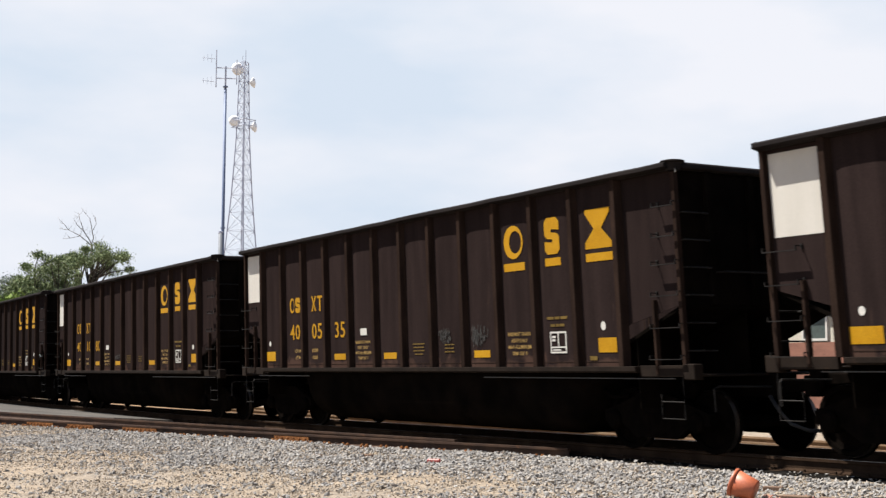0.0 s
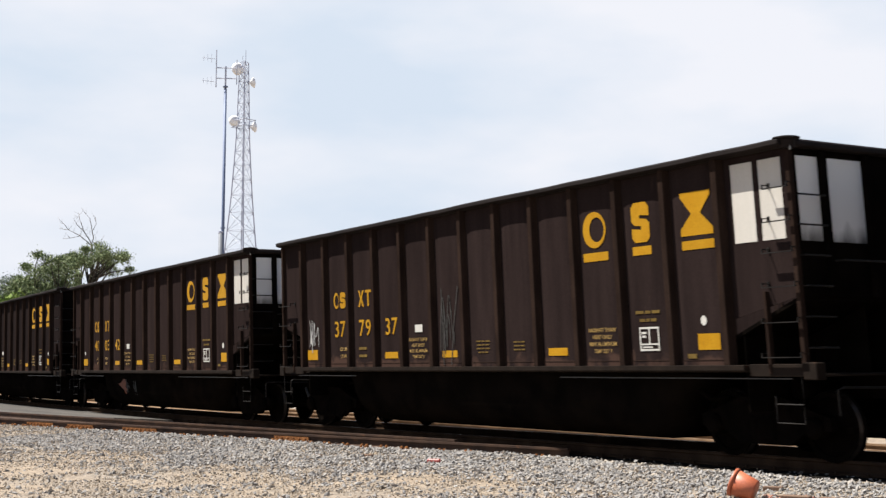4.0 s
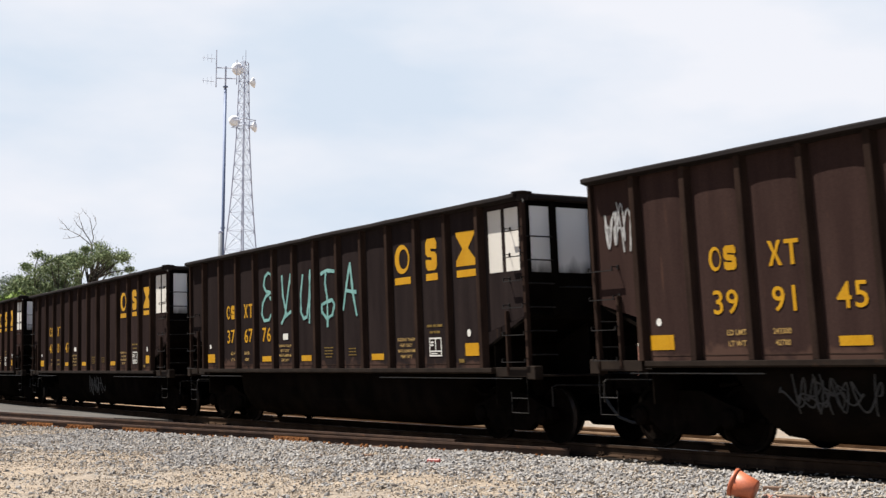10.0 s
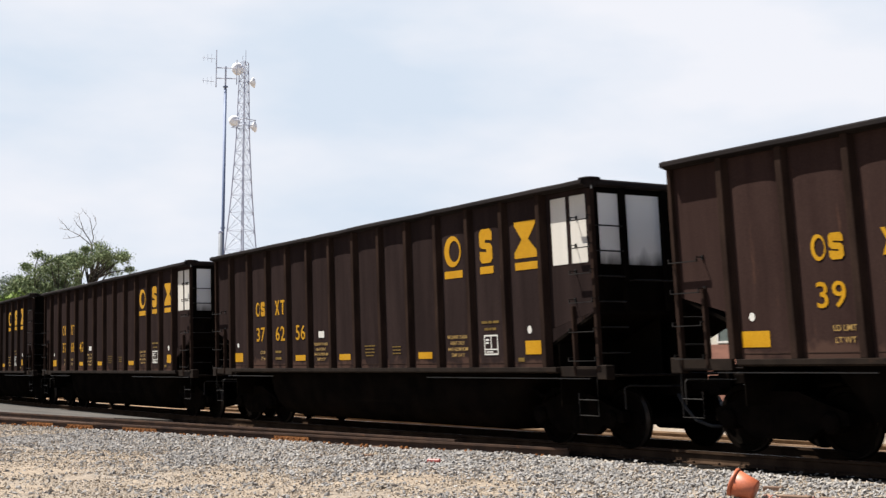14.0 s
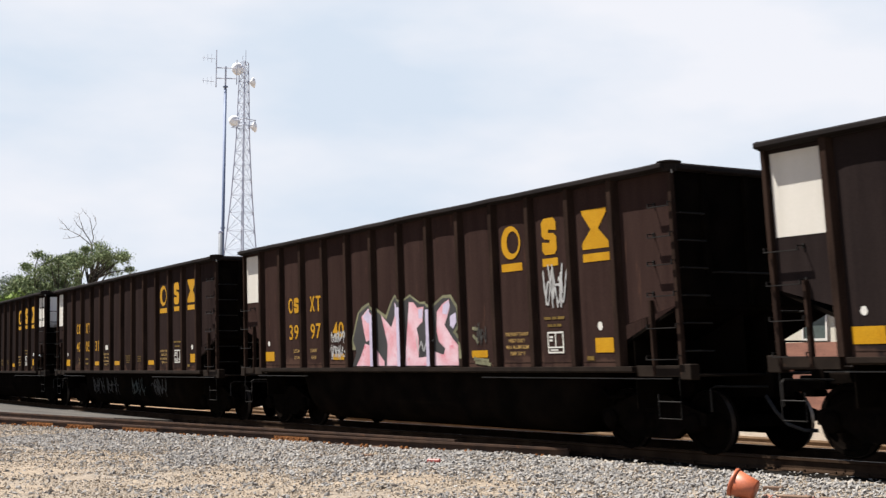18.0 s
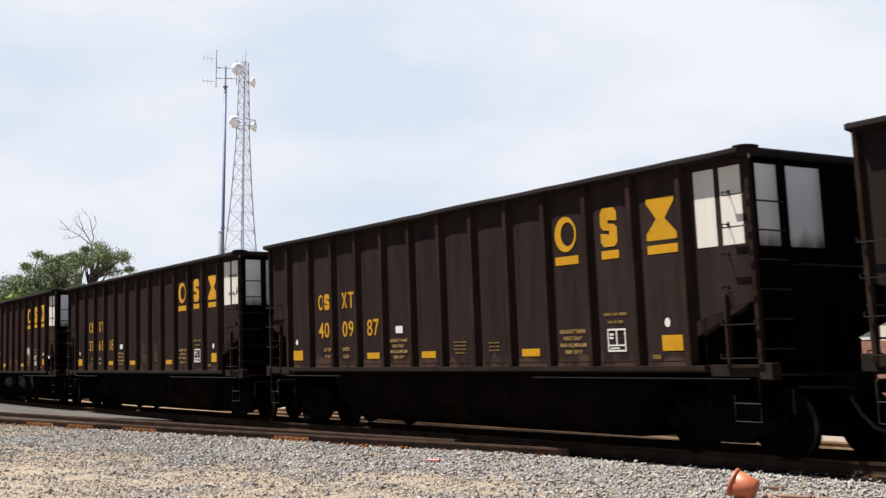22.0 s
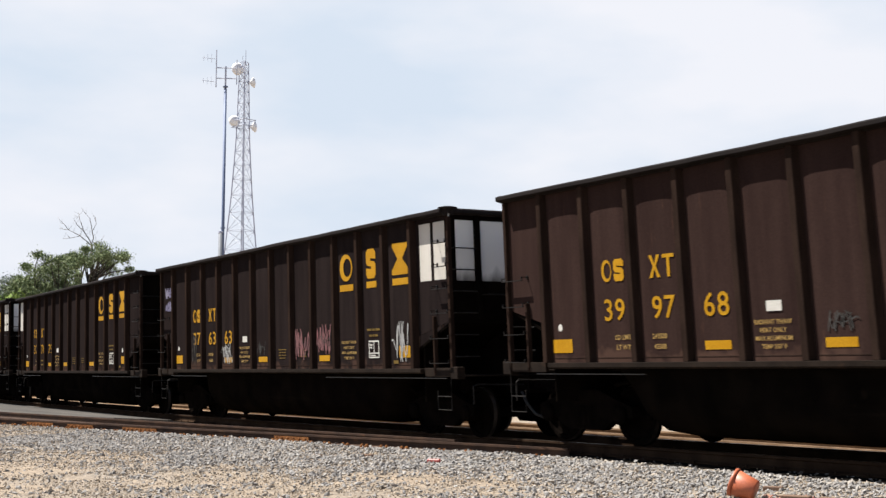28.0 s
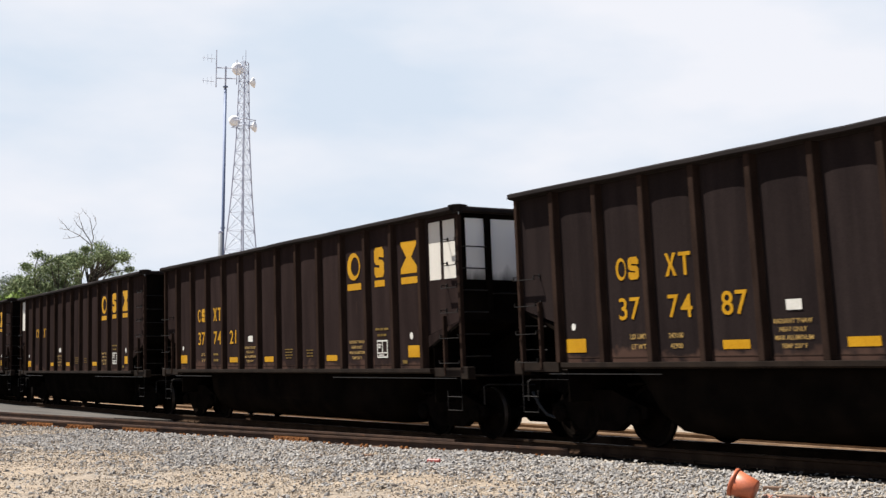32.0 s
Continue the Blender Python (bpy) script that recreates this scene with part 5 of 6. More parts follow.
    u = mid(1) - 0.085
    mark("initial_shape", thick_ring(u - 0.13, z, 0.11, 0.158, 0.05, 0.014, 0.045), YELLOW, "", 0.009)
    mark("initial_shape", notched_block(u + 0.135, z, 0.105, 0.158, 0.055, 0.14), YELLOW, "", 0.009)
    u = mid(2) - 0.08
    mark("initial_shape", hourglass(u - 0.13, z, 0.11, 0.155, 0.03, 0.0), YELLOW, "", 0.009)
    mark("initial_shape", rect(u + 0.035, u + 0.255, z + 0.105, z + 0.155, 1) + [[(u + 0.118, z - 0.155), (u + 0.172, z - 0.155), (u + 0.172, z + 0.105), (u + 0.118, z + 0.105)]], YELLOW, "", 0.009)
    return marks


MARKS = mark_meshes()

# number, weights (None where they cannot be read), white rear panel, white front panels, paint
CARS = [
    (-1, "", 0, True, False, 0), (0, "400535", 243200, True, False, 0), (1, "401080", 242600, True, False, 0), (2, "376905", 243900, True, False, 2),
    (3, "377937", 0, False, True, 0), (4, "400342", 243200, False, True, 0), (5, "376762", 243100, True, False, 2), (6, "399150", 0, False, True, 1),
    (7, "399145", 243300, False, True, 1), (8, "376776", 243200, False, True, 2), (9, "400147", 0, False, True, 0), (10, "399302", 0, False, True, 1),
    (11, "376256", 0, False, True, 0), (12, "376842", 243300, False, True, 0), (13, "377632", 0, True, False, 2), (14, "399740", 243600, True, False, 1),
    (15, "400531", 0, True, False, 0), (16, "377388", 0, False, True, 2), (17, "400987", 243700, False, True, 0), (18, "376118", 243200, False, True, 0),
    (19, "400092", 243200, False, True, 1), (20, "376514", 0, True, False, 0), (21, "399768", 243500, False, True, 1), (22, "376363", 243400, False, True, 2),
    (23, "377879", 0, True, False, 2), (24, "377487", 243100, False, True, 2), (25, "377421", 0, False, True, 0), (26, "", 0, True, False, 0),
    (27, "", 0, True, False, 0), (28, "", 0, True, False, 2),
]

TRAIN = []
# play in the couplings, metres along the track
SLACK = {-1: -0.1, 4: -0.07}


def sooty_white():
    """White paint, black with soot up from the foot in uneven tongues."""
    m, n, l, b = nodes_of("sooty_white_paint")
    tc = n.new("ShaderNodeTexCoord")
    sep = n.new("ShaderNodeSeparateXYZ")
    l.new(tc.outputs["Object"], sep.inputs["Vector"])
    mp = n.new("ShaderNodeMapping")
    mp.inputs["Scale"].default_value = (1.0, 2.5, 0.8)
    l.new(tc.outputs["Object"], mp.inputs["Vector"])
    nz = n.new("ShaderNodeTexNoise")
    nz.inputs["Scale"].default_value, nz.inputs["Detail"].default_value = 2.5, 5.0
    l.new(mp.outputs["Vector"], nz.inputs["Vector"])
    add = n.new("ShaderNodeMath")
    add.operation = "MULTIPLY_ADD"
    add.inputs[1].default_value = 0.5
    l.new(nz.outputs["Fac"], add.inputs[0])
    l.new(sep.outputs["Z"], add.inputs[2])
    rng = n.new("ShaderNodeMapRange")
    rng.inputs["From Min"].default_value, rng.inputs["From Max"].default_value = 2.80, 3.12
    l.new(add.outputs["Value"], rng.inputs["Value"])
    mx = n.new("ShaderNodeMixRGB")
    mx.inputs["Color1"].default_value, mx.inputs["Color2"].default_value = (0.02, 0.019, 0.018, 1), (0.66, 0.65, 0.63, 1)
    l.new(rng.outputs["Result"], mx.inputs["Fac"])
    l.new(mx.outputs["Color"], b.inputs["Base Color"])
    b.inputs["Roughness"].default_value = 0.7
    return m


SOOTY_WHITE = sooty_white()


def make_car(k, number, limit, white_rear, white_front, shade):
    paint = PAINTS[shade]
    front = "with white leading corner panels" if white_front else "with one white trailing panel"
    tone = ("black-brown steel", "rusty brown steel", "black steel")[shade]
    car = thing("coal_car", f"{tone} coal gondola car {front}", "railway car", car_pose(RUN[0] - k * PITCH_OF_CARS + SLACK.get(k, 0.0)), group="cars of the coal train")
    for i in range(12):
        part("side_panel", bay_mesh(i, 1, paint), car)
    for i in range(12):
        part("side_panel", bay_mesh(i, -1, paint), car)
    for e in (-1, 1):
        for s in (1, -1):
            part("end_panel", end_bay_mesh(e, s, paint), car)
    for s in (1, -1):
        for i in range(13):
            part("rib", rib_mesh(i, s), car)
        part("top_chord", chord_mesh(s), car)
        part("side_sill", sill_mesh(s), car)
    for e in (-1, 1):
        sh = LEADING if e > 0 else TRAILING
        part("end_chord", end_chord_mesh(e), car, "", sh)
        # end sheets get UNDER instead of the car paint, their shade put into the colour
        part("end_wall", end_wall_mesh(e, UNDER), car, "end sheet painted black for its shade", sh)
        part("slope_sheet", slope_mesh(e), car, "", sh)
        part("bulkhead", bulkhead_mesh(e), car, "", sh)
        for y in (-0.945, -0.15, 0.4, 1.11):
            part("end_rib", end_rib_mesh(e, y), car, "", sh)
        for s in (1, -1):
            if e > 0:
                part("corner_cap", corner_cap_mesh(e, s), car, "", sh)
            part("corner_post", post_mesh(e, s, 7.30, 3.76, 0.07), car, "", sh)
        part("ladder_stile", post_mesh(e, 1, 6.74 if e > 0 else 6.80, 2.06 if e > 0 else 2.08, 0.05), car, "", sh)
        part("end_platform", deck_mesh(e), car, "", sh)
        part("corner_block", block_mesh(e), car, "", sh)
        zs = (1.25, 1.67, 2.10, 2.52, 2.90, 3.31) if e > 0 else (1.17, 1.60, 2.03, 2.44)
        for z in zs:
            part("ladder_rung", rung_mesh(e, z), car, "thin worn steel rung", sh)
        for z in (1.36, 1.73, 2.10, 2.47, 2.84, 3.21):
            part("end_rung", end_rung_mesh(e, z), car, "thin worn steel rung", sh)
        part("brake_step", brake_step_mesh(e), car, "", sh)
        part("sill_step", stirrup_mesh(e), car, "", sh)
        part("uncoupling_lever", grab_mesh(e), car, "", sh)
        part("coupler", coupler_mesh(e), car)
        part("air_hose", air_hose_mesh(e), car)
        part("centre_sill", centre_sill_mesh(e), car)
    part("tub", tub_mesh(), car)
    part("side_pipe", cached("pipe", side_pipe_mesh), car, "thin worn pipe under the sill")
    for i in range(12):
        part("weld_seam", seam_mesh(i), car)
    part("corner_light", cached("slit", slit_mesh), car, "narrow pale strip standing for the corner light slit")
    part("brake_cylinder", cylinder_mesh(6.38, -0.85, -0.13, 0.17), car)
    part("air_reservoir", cylinder_mesh(-6.6, -0.7, 0.27, 0.15), car)
    part("brake_rod", brake_rod_mesh(((5.2, -0.9, 0.72), (4.9, -0.95, 0.70), (4.6, -0.95, 0.86))), car)
    part("brake_rod", brake_rod_mesh(((-5.6, -0.9, 0.82), (-5.2, -0.95, 0.86))), car)
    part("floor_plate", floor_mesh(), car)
    wheels = []
    for e in (-1, 1):
        at = TRUCK_FRONT if e > 0 else TRUCK_REAR
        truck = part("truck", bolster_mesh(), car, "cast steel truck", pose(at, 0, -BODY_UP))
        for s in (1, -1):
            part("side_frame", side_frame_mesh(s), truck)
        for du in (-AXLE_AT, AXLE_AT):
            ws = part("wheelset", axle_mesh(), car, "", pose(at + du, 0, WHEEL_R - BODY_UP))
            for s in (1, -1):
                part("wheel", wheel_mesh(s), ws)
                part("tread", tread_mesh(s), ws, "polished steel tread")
            wheels.append(ws)
    for name, me, label in MARKS:
        # the big piece on one car has covered the marks beneath it
        if k != 14 or not (-2.1 < me.vertices[0].co.x < 1.8 and me.vertices[0].co.z < 2.0):
            part(name, me, car, label)
    if number:
        for i, d in enumerate((-0.09, -0.08, -0.10)):
            for side, digit in zip((-1, 1), number[2 * i:2 * i + 2]):
                part("numeral", cached(("digit", i, side, digit), lambda: text_mesh([(digit, mid(1 + i) + d + 0.125 * side, 1.90, 0.31, 1.04, 0.008)], YELLOW, "numeral")), car, "yellow painted numeral")
        for j, (word, value) in enumerate((("LD LMT", limit), ("LT WT", 286000 - limit))):
            z = 1.51 - 0.14 * j
            part("weight_stencil", cached(("word", j), lambda: text_mesh([(word, mid(1) + 0.07, z, 0.07, 1.0, 0.01)], OCHRE, "weight_stencil")), car)
            if limit:
                part("weight_stencil", cached(("value", value), lambda: text_mesh([(str(value), mid(2) - 0.19, z, 0.07, 1.0, 0.01)], OCHRE, "weight_stencil")), car)
            else:
                part("weight_stencil", cached(("blank", j), lambda: decal(bars(mid(2) - 0.19, (z,), (0.3,), 0.05), STENCIL, "weight_stencil", 0.008)), car)
    if white_rear:
        part("white_panel", cached("wrear", lambda: decal([[(-7.26, 2.62), (-6.43, 2.62), (-6.43, 3.66), (-7.26, 3.66)]], WHITE, "white_panel", 0.004, -SHEET)), car, "white painted panel")
    if white_front:
        part("white_panel", cached("wf1", lambda: decal([[(6.14, 2.69), (6.52, 2.69), (6.52, 3.70), (6.14, 3.70)]], WHITE, "white_panel", 0.004, -SHEET)), car, "white painted panel")
        part("white_panel", cached("wf2", lambda: decal([[(6.62, 2.69), (7.00, 2.69), (7.00, 3.70), (6.62, 3.70)]], WHITE, "white_panel", 0.004, -SHEET)), car, "white painted panel")

        def end_white(y0, y1):
            b = Build()
            b.box(7.1151, 7.1191, y0, y1, 2.66, 3.71)
            return b.mesh("white_panel", SOOTY_WHITE)
        part("white_panel", cached("we1", lambda: end_white(-1.37, -1.00)), car, "white painted panel")
        part("white_panel", cached("we2", lambda: end_white(-0.89, -0.21)), car, "white painted panel, sooty at the bottom")
    TRAIN.append((k, car, wheels))
    return car


for spec in CARS:
    make_car(*spec)


# ---- spray paint
SPRAY = {
    "white": surface("white_spray", (0.2238, 0.2238, 0.2238), (0.2954, 0.2954, 0.2909), 6.0, 0.7, 0, 0.05, 60),
    "grey": surface("faded_grey_spray", (0.0294, 0.0284, 0.0274), (0.0490, 0.0474, 0.0457), 5.0, 0.8, 0, 0.05, 60, (1, 1, 1), (0.0098, 0.0091, 0.0088), 0.55, 0.0, 0.05),
    "teal": surface("teal_spray", (0.0684, 0.1737, 0.1632), (0.1053, 0.2264, 0.2106), 4.0, 0.7, 0, 0.05, 60),
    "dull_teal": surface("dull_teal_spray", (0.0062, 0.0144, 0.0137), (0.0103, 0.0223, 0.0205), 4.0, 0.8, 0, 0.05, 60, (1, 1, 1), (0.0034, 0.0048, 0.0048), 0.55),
    "purple": surface("purple_spray", (0.1053, 0.0948, 0.1737), (0.1737, 0.1632, 0.2369), 3.0, 0.7, 0, 0.05, 60),
    "rose": surface("rose_spray", (0.10, 0.035, 0.038), (0.16, 0.055, 0.058), 5.0, 0.8, 0, 0.05, 60, (1, 1, 1), (0.045, 0.026, 0.026), 0.54),
    "orange": surface("orange_spray", (0.0806, 0.0202, 0.0056), (0.1451, 0.0363, 0.0081), 5.0, 0.8, 0, 0.05, 60, (1, 1, 1), (0.0121, 0.0048, 0.0032), 0.56),
    "pink": surface("pink_spray", (0.42, 0.19, 0.22), (0.46, 0.32, 0.36), 2.5, 0.7, 0, 0.05, 60, (1, 1, 1), (0.42, 0.10, 0.14), 0.60),
    "pale": surface("pale_lilac_spray", (0.30, 0.27, 0.36), (0.36, 0.32, 0.42), 3.0, 0.7, 0, 0.05, 60),
    "black": surface("black_spray", (0.0063, 0.0058, 0.0063), (0.0105, 0.0095, 0.0105), 3.0, 0.7, 0, 0.05, 60),
    "ghost": surface("dark_grey_spray", (0.0070, 0.0068, 0.0069), (0.0150, 0.0146, 0.0146), 5.0, 0.8, 0, 0.05, 60, (1, 1, 1), (0.0032, 0.0030, 0.0029), 0.52),
    "lime": surface("lime_overspray", (0.0700, 0.0680, 0.0340), (0.1300, 0.1250, 0.0650), 5.0, 0.8, 0, 0.05, 60),
}


def tub_y(z):
    pts = sorted((p[1], p[0]) for p in TUB[:6])
    for (z0, y0), (z1, y1) in zip(pts, pts[1:]):
        if z <= z1:
            return y0 + (y1 - y0) * (z - z0) / (z1 - z0)
    return pts[-1][1]


def strokes(paths, width, mat, name, lift=0.012, tub=False):
    """Ribbons of paint along paths of (u, z)."""
    b = Build()
    for path in paths:
        fine = []
        for (u0, z0), (u1, z1) in zip(path, path[1:]):
            k = max(1, int(math.hypot(u1 - u0, z1 - z0) / 0.06))
            fine += [(u0 + (u1 - u0) * i / k, z0 + (z1 - z0) * i / k) for i in range(k)]
        fine.append(path[-1])
        o = len(b.v)
        for i, (u, z) in enumerate(fine):
            p, q = fine[max(0, i - 1)], fine[min(len(fine) - 1, i + 1)]
            du, dz = q[0] - p[0], q[1] - p[1]
            ln = math.hypot(du, dz) or 1.0
            w = width / 2 * (0.8 + 0.4 * noise.noise((u * 9, z * 9, 1)))
            for sg in (1, -1):
                uu, zz = u - dz / ln * w * sg, z + du / ln * w * sg
                b.v.append((uu, (tub_y(zz) if tub else sheet_y(uu)) - lift, zz))
        b.f += [(o + 2 * i, o + 2 * i + 1, o + 2 * i + 3, o + 2 * i + 2) for i in range(len(fine) - 1)]
    me = bpy.data.meshes.new(name)
    me.from_pydata(b.v, [], b.f)
    me.materials.append(mat)
    return me


def tag(car, colour, u0, u1, z0, z1, seed, width=0.025, count=5, tub=False):
    """An unreadable scrawl: one looping line doubled back over itself, and a few crossing slashes."""
    rng = random.Random(seed)
    # grey tags on the tub use the darker grey
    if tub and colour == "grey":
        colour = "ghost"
    w, h = u1 - u0, z1 - z0
    paths = []
    for turn in range(2):
        f1, f2, p1, p2 = rng.uniform(0.7, 1.3) * count, rng.uniform(1.3, 2.3) * count, rng.uniform(0, 6), rng.uniform(0, 6)
        path = []
        for k in range(26 * count):
            t = k / (26 * count - 1)
            u = u0 + w * t + 0.10 * w * math.sin(f2 * 3.0 * t + p1)
            z = z0 + h * (0.5 + 0.28 * math.sin(f1 * 6.28 * t + p2) + 0.22 * math.sin(f2 * 6.28 * t + p1) + 0.12 * noise.noise((t * 9, seed, turn)))
            path.append((u, z))
        a = rng.randrange(len(path) // 4) if turn else 0
        paths.append(path[a:a + len(path) // (1 + turn)])
    for _ in range(count // 2 + 1):
        a, lean = rng.uniform(u0, u1), rng.uniform(-0.3, 0.3) * h
        paths.append([(a, z0 - 0.1 * h), (a + lean * 0.4, z0 + h * 0.5), (a + lean, z1 + 0.1 * h)])
    part("graffiti_scrawl", strokes(paths, width * 0.8, SPRAY[colour], "graffiti_scrawl", 0.012, tub), car, f"{colour.replace('_', ' ')} sprayed scrawl")


def smear(car, colour, outline, label):
    """A ragged patch of paint on the tub."""
    cu, cz = sum(p[0] for p in outline) / len(outline), sum(p[1] for p in outline) / len(outline)
    n, rings = 60, 4
    edge = []
    for k in range(n):
        f = k / n * len(outline)
        (ua, za), (ub, zb) = outline[int(f)], outline[(int(f) + 1) % len(outline)]
        f -= int(f)
        r = 1 + 0.16 * noise.noise((k * 0.9, 3.0, cu))
        edge.append((cu + (ua + (ub - ua) * f - cu) * r, cz + (za + (zb - za) * f - cz) * r))
    b = Build()
    for i in range(rings + 1):
        for u, z in edge:
            q = i / rings
            uu, zz = cu + (u - cu) * q, cz + (z - cz) * q
            b.v.append((uu, tub_y(zz) - 0.012, zz))
    for i in range(rings):
        b.f += [(i * n + k, i * n + (k + 1) % n, (i + 1) * n + (k + 1) % n, (i + 1) * n + k) for k in range(n)]
    me = bpy.data.meshes.new("graffiti_smear")
    me.from_pydata(b.v, [], b.f)
    me.materials.append(SPRAY[colour])
    part("graffiti_smear", me, car, label)


def big_letters(car):
    """Tall teal strokes across five bays."""
    e = [[(-2.40, 3.05), (-2.43, 3.21), (-2.57, 3.25), (-2.74, 3.17), (-2.81, 2.98), (-2.69, 2.85), (-2.42, 2.82), (-2.70, 2.74), (-2.87, 2.59), (-2.93, 2.36), (-2.81, 2.21), (-2.55, 2.22), (-2.39, 2.38), (-2.39, 2.60), (-2.50, 2.73)]]
    v = [[(-1.85, 3.15), (-1.81, 2.72), (-1.63, 2.28)], [(-1.41, 3.16), (-1.57, 2.70), (-1.71, 2.28), (-1.91, 2.11)], [(-1.75, 2.25), (-1.38, 2.37), (-1.34, 2.25)]]
    w = [[(-0.81, 3.11), (-0.92, 2.70), (-0.92, 2.32), (-0.80, 2.19), (-0.64, 2.22), (-0.51, 2.66), (-0.47, 3.19)], [(-0.47, 3.19), (-0.50, 2.60), (-0.53, 2.08)]]
    t = [[(0.02, 3.06), (0.28, 3.12), (0.66, 3.08)], [(0.27, 3.11), (0.22, 2.86), (0.30, 2.60), (0.31, 2.37), (0.30, 1.98)], [(0.32, 2.50), (0.06, 2.44), (0.05, 2.30), (0.28, 2.15), (0.52, 2.22), (0.61, 2.42), (0.52, 2.52), (0.32, 2.49)]]
    a = [[(0.98, 2.29), (1.17, 2.81), (1.32, 3.21)], [(1.32, 3.21), (1.42, 2.60), (1.56, 2.16)], [(1.14, 2.67), (1.56, 2.62)]]
    for paths in (e, v, w, t, a):
        part("graffiti_stroke", strokes(paths, 0.085, SPRAY["teal"], "graffiti_stroke"), car, "tall teal sprayed strokes")


def clipped(outline, u0, u1):
    """The part of an outline between two stations along the car."""
    for bound, sign in ((u0, 1), (u1, -1)):
        out = []
        for (ua, za), (ub, zb) in zip(outline, outline[1:] + outline[:1]):
            ina, inb = sign * (ua - bound) >= 0, sign * (ub - bound) >= 0
            if ina:
                out.append((ua, za))
            if ina != inb:
                f = (bound - ua) / (ub - ua)
                out.append((bound, za + (zb - za) * f))
        outline = out
    return outline


def piece_fill(car, colour, outline, lift, label):
    """A sprayed area over the sheets and over the faces of the ribs between them."""
    part("graffiti_fill", decal([outline], SPRAY[colour], "graffiti_fill", lift, -(SHEET + BULGE)), car, label)
    for u in RIBS:
        cut = clipped(outline, u - 0.05, u + 0.05)
        if len(cut) > 2:
            part("graffiti_fill", decal([cut], SPRAY[colour], "graffiti_fill", lift, -RIB_OUT), car, label)


def big_piece(car):
    """A wide pink and lilac piece with black shadows and a lime halo."""
    piece_fill(car, "lime", [(-2.12, 1.5), (-2.13, 1.7), (-1.88, 2.2), (-1.7, 2.31), (-1.44, 2.38), (-1.12, 2.26), (-0.78, 2.12), (-0.58, 2.36), (-0.43, 2.48), (-0.16, 2.37), (0.12, 2.46), (0.46, 2.31), (0.68, 2.31), (0.88, 2.24), (1.23, 2.39), (1.5, 2.39), (1.72, 2.17), (1.73, 1.84), (1.62, 1.75), (1.86, 1.55), (1.9, 1.3)], 0.002, "lime green overspray")
    piece_fill(car, "black", [(-2.14, 1.18), (-1.96, 1.45), (-2.09, 1.68), (-1.82, 2.19), (-1.44, 2.33), (-1.12, 2.2), (-0.76, 2.04), (-0.54, 2.33), (-0.43, 2.43), (-0.16, 2.33), (0.12, 2.42), (0.46, 2.27), (0.68, 2.26), (0.88, 2.19), (1.23, 2.34), (1.47, 2.34), (1.66, 2.15), (1.67, 1.86), (1.53, 1.75), (1.8, 1.53), (1.83, 1.18)], 0.004, "black sprayed outline")
    pink = "pink sprayed letter shape"
    pale = "pale lilac sprayed highlight"
    piece_fill(car, "pink", [(-1.72, 2.12), (-1.44, 2.27), (-1.2, 2.16), (-1.21, 1.72), (-1.56, 1.64), (-1.62, 1.8)], 0.006, pink)
    piece_fill(car, "pale", [(-1.66, 2.12), (-1.44, 2.25), (-1.22, 2.15), (-1.22, 1.98), (-1.5, 2.0)], 0.008, pale)
    piece_fill(car, "pink", [(-1.97, 1.19), (-1.77, 1.38), (-1.6, 1.61), (-1.21, 1.53), (-0.87, 1.27), (-0.87, 1.19)], 0.006, pink)
    piece_fill(car, "pink", [(-0.95, 2.13), (-0.58, 1.89), (-0.42, 2.12), (-0.44, 2.34), (-0.19, 2.17), (-0.23, 1.69), (-0.36, 1.19), (-0.78, 1.19), (-0.73, 1.59)], 0.006, pink)
    piece_fill(car, "pale", [(-0.44, 2.1), (-0.42, 2.33), (-0.21, 2.17), (-0.22, 1.9)], 0.008, pale)
    piece_fill(car, "pink", [(0.09, 2.32), (0.25, 2.31), (0.37, 2.21), (0.59, 2.22), (0.54, 1.96), (0.33, 1.85), (0.39, 1.68), (0.37, 1.33), (0.76, 1.35), (0.74, 1.19), (-0.12, 1.19)], 0.006, pink)
    piece_fill(car, "pale", [(0.4, 2.18), (0.57, 2.19), (0.54, 2.02), (0.42, 2.02)], 0.008, pale)
    piece_fill(car, "pink", [(1.03, 2.11), (1.22, 2.24), (1.43, 2.31), (1.47, 2.2), (1.38, 2.04), (1.27, 1.88), (1.52, 1.64), (1.76, 1.47), (1.79, 1.19), (0.9, 1.19), (0.93, 1.43), (1.21, 1.37), (1.27, 1.48), (1.07, 1.6), (1.01, 1.77)], 0.006, pink)
    piece_fill(car, "pale", [(1.24, 2.22), (1.43, 2.29), (1.46, 2.2), (1.36, 2.05), (1.22, 2.08)], 0.008, pale)
    piece_fill(car, "pale", [(1.46, 2.03), (1.64, 2.08), (1.65, 1.92), (1.54, 1.81), (1.44, 1.87)], 0.006, pale)
    for u, top in ((RIBS[5], 2.14), (RIBS[6], 2.24), (RIBS[7], 2.16)):
        part("graffiti_fill", decal(rect(u - 0.05, u + 0.05, 1.18, top, 1), SPRAY["pale"], "graffiti_fill", 0.011, -RIB_OUT), car, "lilac spray along the rib")
    part("graffiti_stroke", strokes([[(0.39, 1.68), (0.43, 1.44), (0.55, 1.61), (0.62, 1.44), (0.74, 1.67)], [(0.84, 1.72), (0.79, 1.44)], [(0.71, 1.62), (0.93, 1.63)]], 0.035, SPRAY["white"], "graffiti_stroke", BULGE + 0.012), car, "small white sprayed strokes")
